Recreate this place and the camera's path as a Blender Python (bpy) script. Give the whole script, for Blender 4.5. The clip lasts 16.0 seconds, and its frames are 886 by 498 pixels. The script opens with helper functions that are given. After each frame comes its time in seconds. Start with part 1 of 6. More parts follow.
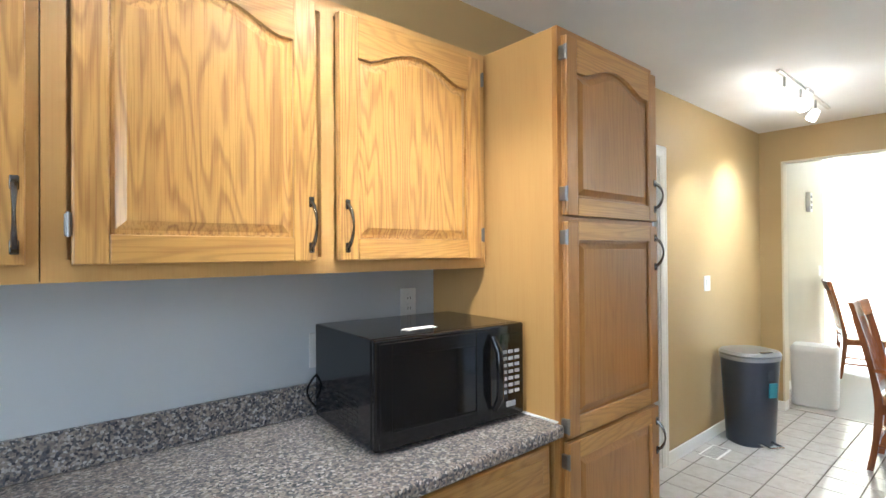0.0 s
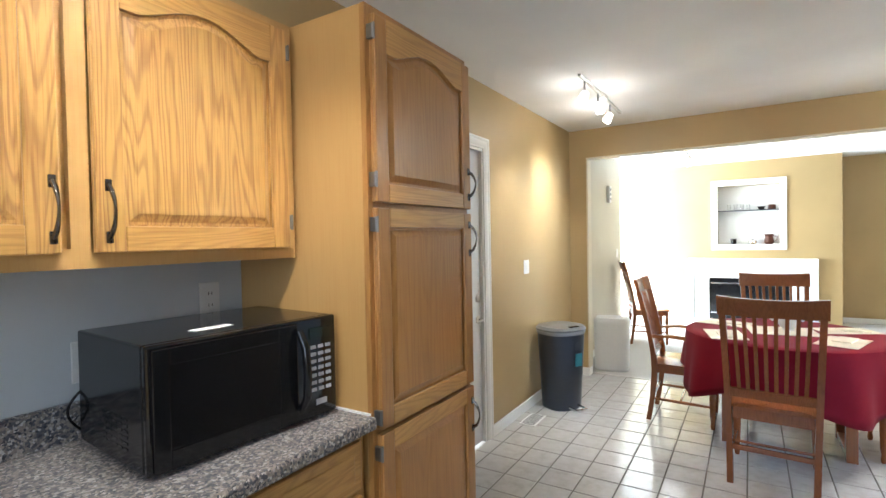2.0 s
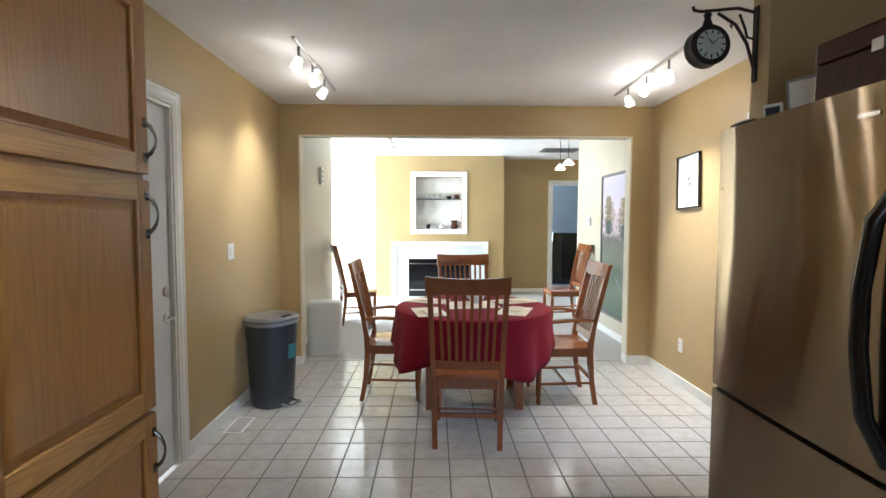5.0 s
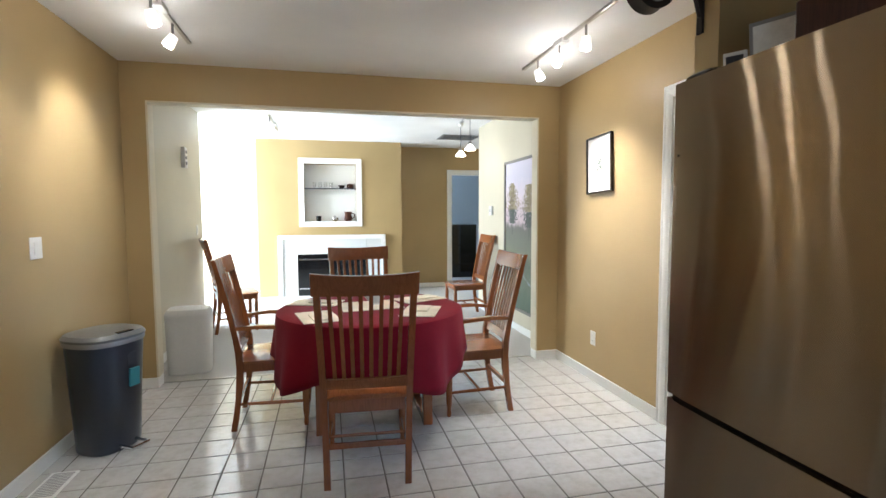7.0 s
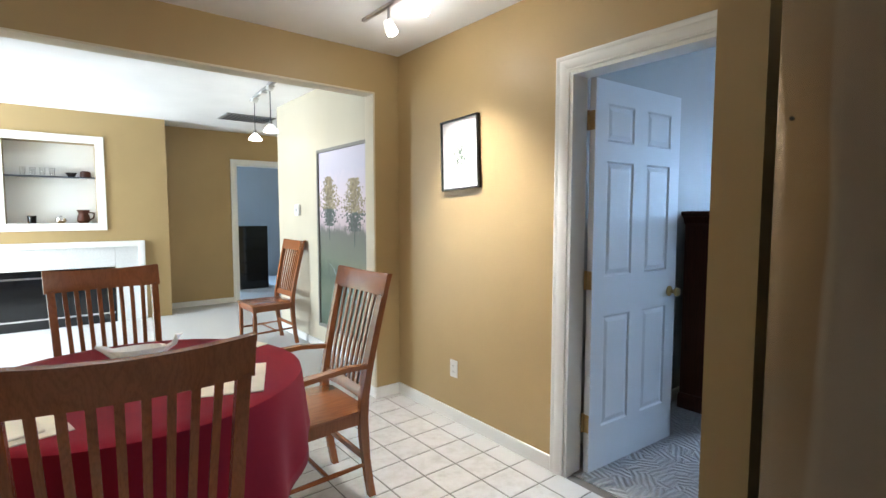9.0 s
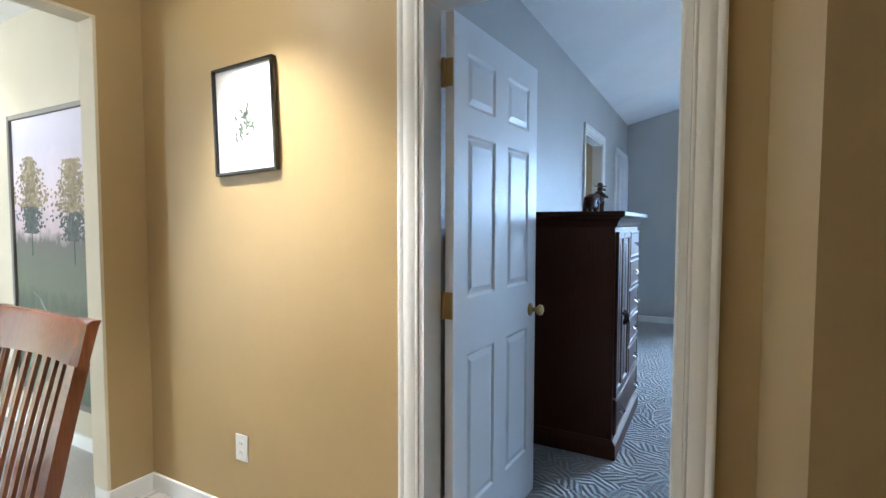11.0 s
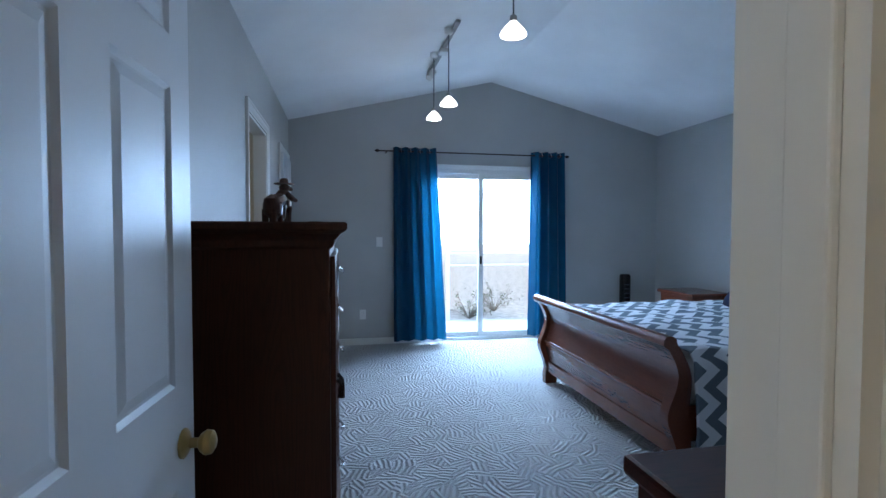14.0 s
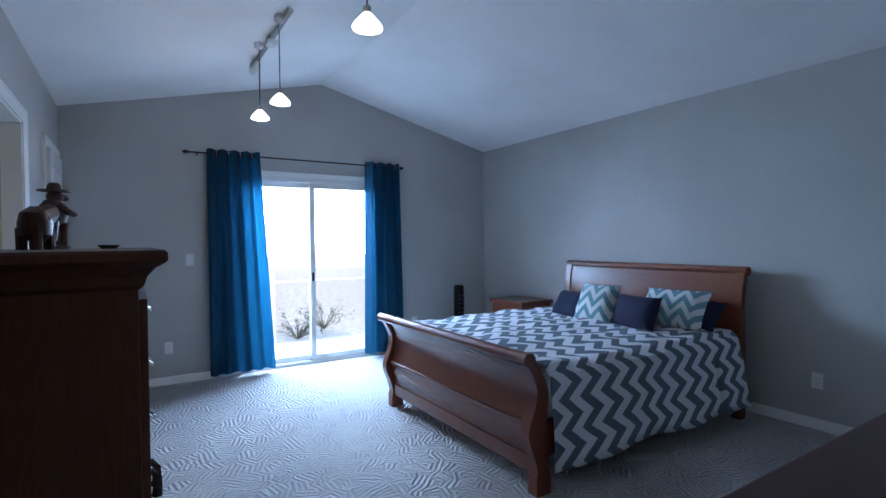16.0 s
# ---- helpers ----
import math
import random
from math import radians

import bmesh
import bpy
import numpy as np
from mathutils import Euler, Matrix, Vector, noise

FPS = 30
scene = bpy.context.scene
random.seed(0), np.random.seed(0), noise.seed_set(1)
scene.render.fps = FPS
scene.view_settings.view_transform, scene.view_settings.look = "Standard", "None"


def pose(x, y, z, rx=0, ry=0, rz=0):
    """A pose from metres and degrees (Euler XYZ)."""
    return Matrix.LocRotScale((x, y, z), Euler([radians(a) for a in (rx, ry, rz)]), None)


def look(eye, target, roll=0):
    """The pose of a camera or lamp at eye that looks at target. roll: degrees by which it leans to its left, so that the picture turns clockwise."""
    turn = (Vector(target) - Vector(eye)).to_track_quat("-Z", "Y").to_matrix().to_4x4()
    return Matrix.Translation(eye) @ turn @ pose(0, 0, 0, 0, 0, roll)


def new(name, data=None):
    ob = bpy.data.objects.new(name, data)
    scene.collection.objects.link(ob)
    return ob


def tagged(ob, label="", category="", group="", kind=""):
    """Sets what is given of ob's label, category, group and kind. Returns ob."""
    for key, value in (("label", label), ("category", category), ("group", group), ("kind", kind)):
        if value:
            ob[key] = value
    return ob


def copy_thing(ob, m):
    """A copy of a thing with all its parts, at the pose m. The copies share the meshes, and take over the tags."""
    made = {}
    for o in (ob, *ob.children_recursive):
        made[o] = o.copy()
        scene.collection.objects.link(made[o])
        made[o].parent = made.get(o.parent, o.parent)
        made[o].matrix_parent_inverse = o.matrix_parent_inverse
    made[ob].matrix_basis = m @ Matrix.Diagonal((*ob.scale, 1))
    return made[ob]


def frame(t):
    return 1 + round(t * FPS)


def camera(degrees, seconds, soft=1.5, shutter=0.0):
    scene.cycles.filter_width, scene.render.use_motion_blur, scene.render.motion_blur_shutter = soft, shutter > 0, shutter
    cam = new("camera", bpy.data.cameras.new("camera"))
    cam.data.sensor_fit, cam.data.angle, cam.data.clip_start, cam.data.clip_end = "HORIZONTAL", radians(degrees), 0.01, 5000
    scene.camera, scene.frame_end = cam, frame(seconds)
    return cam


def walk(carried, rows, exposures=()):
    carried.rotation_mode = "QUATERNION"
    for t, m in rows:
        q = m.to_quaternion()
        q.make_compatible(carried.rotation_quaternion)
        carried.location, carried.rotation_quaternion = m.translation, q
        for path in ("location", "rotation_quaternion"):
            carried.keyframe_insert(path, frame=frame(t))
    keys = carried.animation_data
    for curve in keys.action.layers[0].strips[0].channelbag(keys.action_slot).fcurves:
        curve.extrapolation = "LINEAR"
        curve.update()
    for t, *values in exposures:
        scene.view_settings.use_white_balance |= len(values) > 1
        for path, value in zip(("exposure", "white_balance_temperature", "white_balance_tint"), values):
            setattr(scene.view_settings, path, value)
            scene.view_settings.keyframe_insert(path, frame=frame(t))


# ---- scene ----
cam = camera(84.0, 16.0)
PATH = [
    (0, (0.158, 0.178, 1.440), (1.461, 1.695, 1.454), -0.4),
    (0.5, (0.179, 0.172, 1.441), (1.555, 1.623, 1.445), -0.6),
    (1, (0.210, 0.155, 1.444), (1.694, 1.496, 1.430), -0.9),
    (1.5, (0.244, 0.133, 1.445), (1.831, 1.350, 1.417), -1.1),
    (2, (0.291, 0.135, 1.437), (1.988, 1.193, 1.396), -1.1),
    (2.5, (0.356, 0.174, 1.427), (2.168, 1.019, 1.372), -0.9),
    (3, (0.396, 0.193, 1.425), (2.291, 0.829, 1.360), -0.5),
    (3.5, (0.423, 0.207, 1.427), (2.374, 0.644, 1.354), -0.4),
    (4, (0.451, 0.228, 1.428), (2.433, 0.477, 1.346), -0.1),
    (4.2, (0.464, 0.232, 1.429), (2.453, 0.414, 1.340), -0.0),
    (6.5, (0.930, 0.258, 1.380), (2.896, -0.082, 1.236), -0.1),
    (7, (1.123, 0.210, 1.359), (3.066, -0.243, 1.220), -0.2),
    (7.5, (1.362, 0.182, 1.348), (3.266, -0.416, 1.210), -0.0),
    (8, (1.605, 0.175, 1.377), (3.445, -0.594, 1.228), 0.2),
    (8.2, (1.734, 0.204, 1.379), (3.530, -0.662, 1.228), 0.2),
    (10.3, (2.751, -0.185, 1.322), (3.932, -1.796, 1.213), -0.0),
    (10.5, (2.787, -0.272, 1.309), (3.923, -1.914, 1.206), 0.1),
    (11, (2.932, -0.464, 1.321), (3.890, -2.217, 1.218), 0.1),
    (11.5, (3.034, -0.637, 1.320), (3.794, -2.484, 1.213), 0.3),
    (12, (3.162, -0.827, 1.332), (3.683, -2.755, 1.226), 0.1),
    (12.5, (3.256, -1.059, 1.326), (3.531, -3.037, 1.232), 0.4),
    (13, (3.305, -1.304, 1.333), (3.329, -3.302, 1.247), 0.2),
    (13.5, (3.321, -1.452, 1.355), (3.120, -3.440, 1.280), -0.2),
    (14, (3.352, -1.602, 1.358), (2.956, -3.561, 1.290), 0.1),
    (14.5, (3.416, -1.712, 1.382), (2.771, -3.605, 1.321), 0.6),
    (15, (3.444, -1.796, 1.386), (2.593, -3.605, 1.339), 0.7),
    (15.5, (3.424, -1.881, 1.388), (2.435, -3.619, 1.353), 0.5),
    (16, (3.404, -1.967, 1.405), (2.341, -3.661, 1.372), -0.6),
]
walk(cam, [(t, look(eye, target, roll)) for t, eye, target, roll in PATH], [(0, 1.15, 6000, 8), (1.5, 0.95, 6100, 9), (3.5, 0.45, 6100, 10), (6.5, 0.1, 6200, 10), (8.0, 0.05, 6200, 10), (10.5, 0.15, 6200, 9), (11.5, 0.1, 6200, 9), (12.5, -0.25, 6200, 10), (13.2, -0.55, 6200, 10), (14.0, -0.55, 6200, 11), (14.7, -0.25, 6300, 12), (16, -0.4, 6300, 16)])

# ---- world and lights ----
world = bpy.data.worlds.new("sky")
scene.world = world
world.use_nodes = True
wn = world.node_tree
sky = wn.nodes.new("ShaderNodeTexSky")
sky.sky_type, sky.sun_disc = "NISHITA", False
sky.sun_elevation, sky.sun_rotation = radians(38), radians(150)
wn.links.new(sky.outputs[0], wn.nodes["Background"].inputs[0])
wn.nodes["Background"].inputs[1].default_value = 0.15


def sun_lamp():
    data = bpy.data.lights.new("sun", "SUN")
    data.energy, data.angle, data.color = 4.0, radians(8), (1.0, 0.97, 0.92)
    ob = new("sun", data)
    ob.matrix_world = pose(0, 0, 8, 52, 0, 210)


def area_lamp(name, eye, target, w, h, watts, color):
    data = bpy.data.lights.new(name, "AREA")
    data.shape, data.size, data.size_y, data.energy, data.color = "RECTANGLE", w, h, watts, color
    ob = new(name, data)
    ob.matrix_world = look(eye, target)
    return ob


def spot_lamp(eye, target, watts, angle, color, blend=0.7):
    data = bpy.data.lights.new("spot", "SPOT")
    data.energy, data.spot_size, data.spot_blend, data.shadow_soft_size, data.color = watts, radians(angle), blend, 0.03, color
    ob = new("spot", data)
    ob.matrix_world = look(eye, target)


def point_lamp(eye, watts, color, r=0.04):
    data = bpy.data.lights.new("point", "POINT")
    data.energy, data.shadow_soft_size, data.color = watts, r, color
    new("point", data).location = eye


WARM, DAY, BLUE = (1.0, 0.965, 0.90), (0.78, 0.89, 1.0), (0.42, 0.66, 1.0)
sun_lamp()
area_lamp("daylight_slider", (1.62, -8.45, 2.30), (1.75, -4.6, 0.55), 2.3, 1.5, 1250, BLUE)
area_lamp("daylight_living", (8.75, 3.40, 1.3), (8.75, 0, 1.1), 1.9, 2.0, 400, DAY)
area_lamp("daylight_kitchen", (-1.40, 0.1, 1.6), (2, 0.1, 1.2), 1.6, 1.1, 17, (0.70, 0.84, 1.0))
# Added blue panel without any window, to brighten the far room.
area_lamp("fill_far_room", (12.9, -2.3, 1.5), (10, -2.3, 1.3), 0.8, 1.2, 90, BLUE)
# Added warm fill with no fixture, lights the room beyond the side door.
area_lamp("fill_bath", (5.35, -5.45, 2.2), (4.6, -5.45, 0.8), 0.5, 0.5, 8, WARM)

# ---- building helpers ----


def bx(bm, x0, x1, y0, y1, z0, z1, b=0.0, seg=2):
    m = Matrix.LocRotScale(((x0 + x1) / 2, (y0 + y1) / 2, (z0 + z1) / 2), None, (abs(x1 - x0), abs(y1 - y0), abs(z1 - z0)))
    made = bmesh.ops.create_cube(bm, size=1, matrix=m)
    if b:
        edges = {e for v in made["verts"] for e in v.link_edges}
        bmesh.ops.bevel(bm, geom=list(edges), offset=b, segments=seg, affect="EDGES", profile=0.5)
    return bm


def loft(bm, rings, closed=True, caps=True):
    rows = [[bm.verts.new(p) for p in ring] for ring in rings]
    n = len(rows[0])
    for a, b in zip(rows, rows[1:]):
        for i in range(n if closed else n - 1):
            j = (i + 1) % n
            bm.faces.new((a[i], a[j], b[j], b[i]))
    if caps and closed:
        bm.faces.new(list(reversed(rows[0])))
        bm.faces.new(rows[-1])
    return bm


def tube(bm, pts, r, n=8):
    pts = [Vector(p) for p in pts]
    rs = r if isinstance(r, (list, tuple)) else [r] * len(pts)
    rings = []
    for i, p in enumerate(pts):
        d = (pts[min(i + 1, len(pts) - 1)] - pts[max(i - 1, 0)]).normalized()
        a = d.orthogonal().normalized() if i == 0 else (a - d * a.dot(d)).normalized()
        c = d.cross(a)
        rings.append([p + (a * math.cos(2 * math.pi * k / n) + c * math.sin(2 * math.pi * k / n)) * rs[i] for k in range(n)])
    return loft(bm, rings)


def lathe(bm, profile, n=24, c=(0, 0, 0)):
    rings = [[(c[0] + r * math.cos(2 * math.pi * k / n), c[1] + r * math.sin(2 * math.pi * k / n), c[2] + z) for k in range(n)] for r, z in profile]
    return loft(bm, rings)


def bar(bm, sections):
    """A bar of rectangular sections: (centre, half width along the side vector, half depth along the other)."""
    rings = []
    for c, u, v in sections:
        c, u, v = Vector(c), Vector(u), Vector(v)
        rings.append([c - u - v, c + u - v, c + u + v, c - u + v])
    return loft(bm, rings)


def prism(bm, poly, f, d0, d1):
    """A prism of a 2D outline; f maps (u, v, depth) to a point."""
    return loft(bm, [[f(u, v, d0) for u, v in poly], [f(u, v, d1) for u, v in poly]])


def part(name, bm, material, parent=None, label="", smooth=False, kind=""):
    bmesh.ops.recalc_face_normals(bm, faces=bm.faces)
    me = bpy.data.meshes.new(name)
    bm.to_mesh(me)
    bm.free()
    me.materials.append(material)
    if smooth:
        me.shade_smooth()
        me.set_sharp_from_angle(angle=radians(38))
    ob = new(name, me)
    ob.parent = parent
    return tagged(ob, label, kind=kind)


def B():
    return bmesh.new()


def thing(name, m, label, category, group="", kind=""):
    ob = new(name)
    ob.empty_display_size = 0.1
    ob.matrix_basis = m
    return tagged(ob, label, category, group, kind)


def box_part(name, mat, parent, dims, b=0.003, label=""):
    return part(name, bx(B(), *dims, b), mat, parent, label)


# ---- materials ----


def base_mat(name, color, rough=0.5, metal=0.0, spec=0.5):
    m = bpy.data.materials.new(name)
    m.use_nodes = True
    p = m.node_tree.nodes["Principled BSDF"]
    p.inputs["Base Color"].default_value = (*color, 1)
    p.inputs["Roughness"].default_value = rough
    p.inputs["Metallic"].default_value = metal
    p.inputs["Specular IOR Level"].default_value = spec
    return m, m.node_tree.nodes, m.node_tree.links, p


def node(ns, kind, **values):
    n = ns.new(kind)
    for key, value in values.items():
        n.inputs[key.replace("_", " ")].default_value = value
    return n


def coords(ns, ls, scale=(1, 1, 1), space="Object"):
    tc, mp = ns.new("ShaderNodeTexCoord"), ns.new("ShaderNodeMapping")
    mp.inputs["Scale"].default_value = scale
    ls.new(tc.outputs[space], mp.inputs[0])
    return mp.outputs[0]


def ramp(ns, ls, fac, stops):
    r = ns.new("ShaderNodeValToRGB")
    while len(r.color_ramp.elements) < len(stops):
        r.color_ramp.elements.new(0.5)
    for e, (at, c) in zip(r.color_ramp.elements, stops):
        e.position, e.color = at, (*c, 1)
    ls.new(fac, r.inputs[0])
    return r.outputs[0]


def bumped(ns, ls, p, height, strength, distance):
    b = node(ns, "ShaderNodeBump", Strength=strength, Distance=distance)
    ls.new(height, b.inputs["Height"])
    ls.new(b.outputs[0], p.inputs["Normal"])


def mul(c, k):
    return tuple(min(1.0, v * k) for v in c)


def paint(name, color, rough=0.55, texture=0.12, vary=0.06):
    """Rolled wall paint: orange-peel relief and broad faint unevenness."""
    m, ns, ls, p = base_mat(name, color, rough, spec=0.35)
    v = coords(ns, ls)
    big = node(ns, "ShaderNodeTexNoise", Scale=1.3, Detail=4.0)
    fine = node(ns, "ShaderNodeTexNoise", Scale=220.0, Detail=2.0)
    ls.new(v, big.inputs[0]), ls.new(v, fine.inputs[0])
    ls.new(ramp(ns, ls, big.outputs[0], [(0.3, mul(color, 1 - vary)), (0.7, mul(color, 1 + vary))]), p.inputs["Base Color"])
    bumped(ns, ls, p, fine.outputs[0], texture, 0.002)
    return m


def wood(name, dark, light, axis="z", rough=0.35, ring=12.5, gloss=0.5, coat=0.25, figure=1.0):
    """Varnished wood: cathedral figure along one axis, fine pores, uneven stain."""
    m, ns, ls, p = base_mat(name, light, rough, spec=gloss)
    long = {"x": (0.10, 1, 1), "y": (1, 0.10, 1), "z": (1, 1, 0.10)}[axis]
    fine = {"x": (0.02, 1, 1), "y": (1, 0.02, 1), "z": (1, 1, 0.02)}[axis]
    v, w = coords(ns, ls, long), coords(ns, ls, fine)
    oi = ns.new("ShaderNodeObjectInfo")
    shift = ns.new("ShaderNodeVectorMath")
    shift.operation = "MULTIPLY_ADD"
    shift.inputs[1].default_value = (1, 1, 1)
    cmb = ns.new("ShaderNodeCombineXYZ")
    sc = ns.new("ShaderNodeMath")
    sc.operation = "MULTIPLY"
    sc.inputs[1].default_value = 7.0
    ls.new(oi.outputs["Random"], sc.inputs[0])
    for k in range(3):
        ls.new(sc.outputs[0], cmb.inputs[k])
    ls.new(v, shift.inputs[0]), ls.new(cmb.outputs[0], shift.inputs[2])
    n1 = node(ns, "ShaderNodeTexNoise", Scale=ring * 0.42, Detail=3.4, Roughness=0.42)
    ls.new(shift.outputs[0], n1.inputs[0])
    k = ns.new("ShaderNodeMath")
    k.operation = "MULTIPLY"
    k.inputs[1].default_value = 34.0
    ls.new(n1.outputs[0], k.inputs[0])
    fr = ns.new("ShaderNodeMath")
    fr.operation = "FRACT"
    ls.new(k.outputs[0], fr.inputs[0])
    pores = node(ns, "ShaderNodeTexNoise", Scale=260.0, Detail=3.0)
    ls.new(w, pores.inputs[0])
    big = node(ns, "ShaderNodeTexNoise", Scale=2.5, Detail=3.0)
    ls.new(v, big.inputs[0])
    mid = tuple(0.48 * figure * a + (1 - 0.48 * figure) * b for a, b in zip(dark, light))
    c1 = ramp(ns, ls, fr.outputs[0], [(0.0, light), (0.42, light), (0.70, mid), (0.82, mid), (1.0, light)])
    c2 = ramp(ns, ls, pores.outputs[0], [(0.40, mul(dark, 1.6)), (0.50, (1, 1, 1))])
    c3 = ramp(ns, ls, big.outputs[0], [(0.3, (0.86, 0.84, 0.80)), (0.7, (1, 1, 1))])
    mx = ns.new("ShaderNodeMix")
    mx.data_type, mx.blend_type = "RGBA", "MULTIPLY"
    mx.inputs[0].default_value = 0.22 * figure + 0.06
    ls.new(c1, mx.inputs[6]), ls.new(c2, mx.inputs[7])
    my = ns.new("ShaderNodeMix")
    my.data_type, my.blend_type = "RGBA", "MULTIPLY"
    my.inputs[0].default_value = 1.0
    ls.new(mx.outputs[2], my.inputs[6]), ls.new(c3, my.inputs[7])
    ls.new(my.outputs[2], p.inputs["Base Color"])
    p.inputs["Coat Weight"].default_value = coat
    p.inputs["Coat Roughness"].default_value = 0.25
    bumped(ns, ls, p, pores.outputs[0], 0.06, 0.002)
    return m


def granite_laminate():
    m, ns, ls, p = base_mat("speckled laminate", (0.3, 0.3, 0.3), 0.32)
    v = coords(ns, ls)
    a = node(ns, "ShaderNodeTexVoronoi", Scale=165.0)
    b = node(ns, "ShaderNodeTexNoise", Scale=320.0, Detail=2.0)
    ls.new(v, a.inputs[0]), ls.new(v, b.inputs[0])
    sep = ns.new("ShaderNodeSeparateColor")
    ls.new(a.outputs["Color"], sep.inputs[0])
    c1 = ramp(ns, ls, sep.outputs[0], [(0.0, (0.03, 0.033, 0.045)), (0.25, (0.10, 0.105, 0.125)), (0.5, (0.24, 0.205, 0.18)), (0.8, (0.38, 0.33, 0.28)), (1.0, (0.60, 0.58, 0.56))])
    c2 = ramp(ns, ls, b.outputs[0], [(0.35, (0.72, 0.72, 0.76)), (0.65, (1, 1, 1))])
    mx = ns.new("ShaderNodeMix")
    mx.data_type, mx.blend_type = "RGBA", "MULTIPLY"
    mx.inputs[0].default_value = 1.0
    ls.new(c1, mx.inputs[6]), ls.new(c2, mx.inputs[7])
    ls.new(mx.outputs[2], p.inputs["Base Color"])
    return m


def carpet(name, color):
    """Cut-and-loop carpet with a maze-like sculptured pile."""
    m, ns, ls, p = base_mat(name, color, 0.95, spec=0.1)
    v = coords(ns, ls)
    cell = node(ns, "ShaderNodeTexVoronoi", Scale=10.5)
    ls.new(v, cell.inputs[0])
    sep = ns.new("ShaderNodeSeparateColor")
    ls.new(cell.outputs["Color"], sep.inputs[0])
    rot = ns.new("ShaderNodeVectorRotate")
    rot.rotation_type = "Z_AXIS"
    ang = ns.new("ShaderNodeMath")
    ang.operation = "MULTIPLY"
    ang.inputs[1].default_value = 6.28
    ls.new(sep.outputs[0], ang.inputs[0])
    ls.new(v, rot.inputs["Vector"]), ls.new(ang.outputs[0], rot.inputs["Angle"])
    wave = node(ns, "ShaderNodeTexWave", Scale=10.0, Distortion=2.0, Detail=1.5, Detail_Scale=1.6)
    ls.new(rot.outputs[0], wave.inputs[0])
    fine = node(ns, "ShaderNodeTexNoise", Scale=420.0, Detail=2.0)
    ls.new(v, fine.inputs[0])
    add = ns.new("ShaderNodeMath")
    add.operation = "MULTIPLY_ADD"
    add.inputs[1].default_value = 0.35
    ls.new(fine.outputs[0], add.inputs[0]), ls.new(wave.outputs[0], add.inputs[2])
    big = node(ns, "ShaderNodeTexNoise", Scale=1.1, Detail=3.0)
    ls.new(v, big.inputs[0])
    # Low grooves of the pile get a darker colour, painting in their shade.
    c1 = ramp(ns, ls, add.outputs[0], [(0.15, mul(color, 0.82)), (0.7, color)])
    c2 = ramp(ns, ls, big.outputs[0], [(0.3, (0.88, 0.88, 0.88)), (0.7, (1, 1, 1))])
    mx = ns.new("ShaderNodeMix")
    mx.data_type, mx.blend_type = "RGBA", "MULTIPLY"
    mx.inputs[0].default_value = 1.0
    ls.new(c1, mx.inputs[6]), ls.new(c2, mx.inputs[7])
    ls.new(mx.outputs[2], p.inputs["Base Color"])
    bumped(ns, ls, p, add.outputs[0], 1.0, 0.016)
    return m


def tile_mat():
    m, ns, ls, p = base_mat("glazed tile", (0.6, 0.57, 0.52), 0.16)
    v = coords(ns, ls, space="Generated")
    oi = ns.new("ShaderNodeObjectInfo")
    n = node(ns, "ShaderNodeTexNoise", Scale=3.0, Detail=5.0, Roughness=0.65)
    n.noise_dimensions = "4D"
    k = ns.new("ShaderNodeMath")
    k.operation = "MULTIPLY"
    k.inputs[1].default_value = 40
    ls.new(oi.outputs["Random"], k.inputs[0])
    ls.new(v, n.inputs["Vector"]), ls.new(k.outputs[0], n.inputs["W"])
    c = ramp(ns, ls, n.outputs[0], [(0.3, (0.46, 0.44, 0.41)), (0.5, (0.54, 0.525, 0.505)), (0.75, (0.60, 0.595, 0.58))])
    ls.new(c, p.inputs["Base Color"])
    rr = ns.new("ShaderNodeMapRange")
    rr.inputs[3].default_value, rr.inputs[4].default_value = 0.08, 0.22
    ls.new(n.outputs[0], rr.inputs[0]), ls.new(rr.outputs[0], p.inputs["Roughness"])
    bumped(ns, ls, p, n.outputs[0], 0.08, 0.004)
    return m


def brushed(name, color, rough=0.28):
    """Horizontally brushed sheet metal: lamps smear into tall thin streaks, the sheet is faintly wavy."""
    m, ns, ls, p = base_mat(name, color, rough, 1.0)
    g = node(ns, "ShaderNodeBsdfAnisotropic", Roughness=rough, Anisotropy=-0.88, Rotation=0.25)
    grain = node(ns, "ShaderNodeTexNoise", Scale=1.0, Detail=2.0)
    wave = node(ns, "ShaderNodeTexNoise", Scale=1.6, Detail=1.5)
    ls.new(coords(ns, ls, (4, 4, 600)), grain.inputs[0])
    ls.new(coords(ns, ls, (2.0, 1.5, 1.6)), wave.inputs[0])
    ls.new(ramp(ns, ls, grain.outputs[0], [(0.3, mul(color, 0.93)), (0.7, mul(color, 1.06))]), g.inputs["Color"])
    b = node(ns, "ShaderNodeBump", Strength=0.12, Distance=0.02)
    ls.new(wave.outputs[0], b.inputs["Height"])
    ls.new(b.outputs[0], g.inputs["Normal"])
    ls.new(g.outputs[0], ns["Material Output"].inputs[0])
    return m


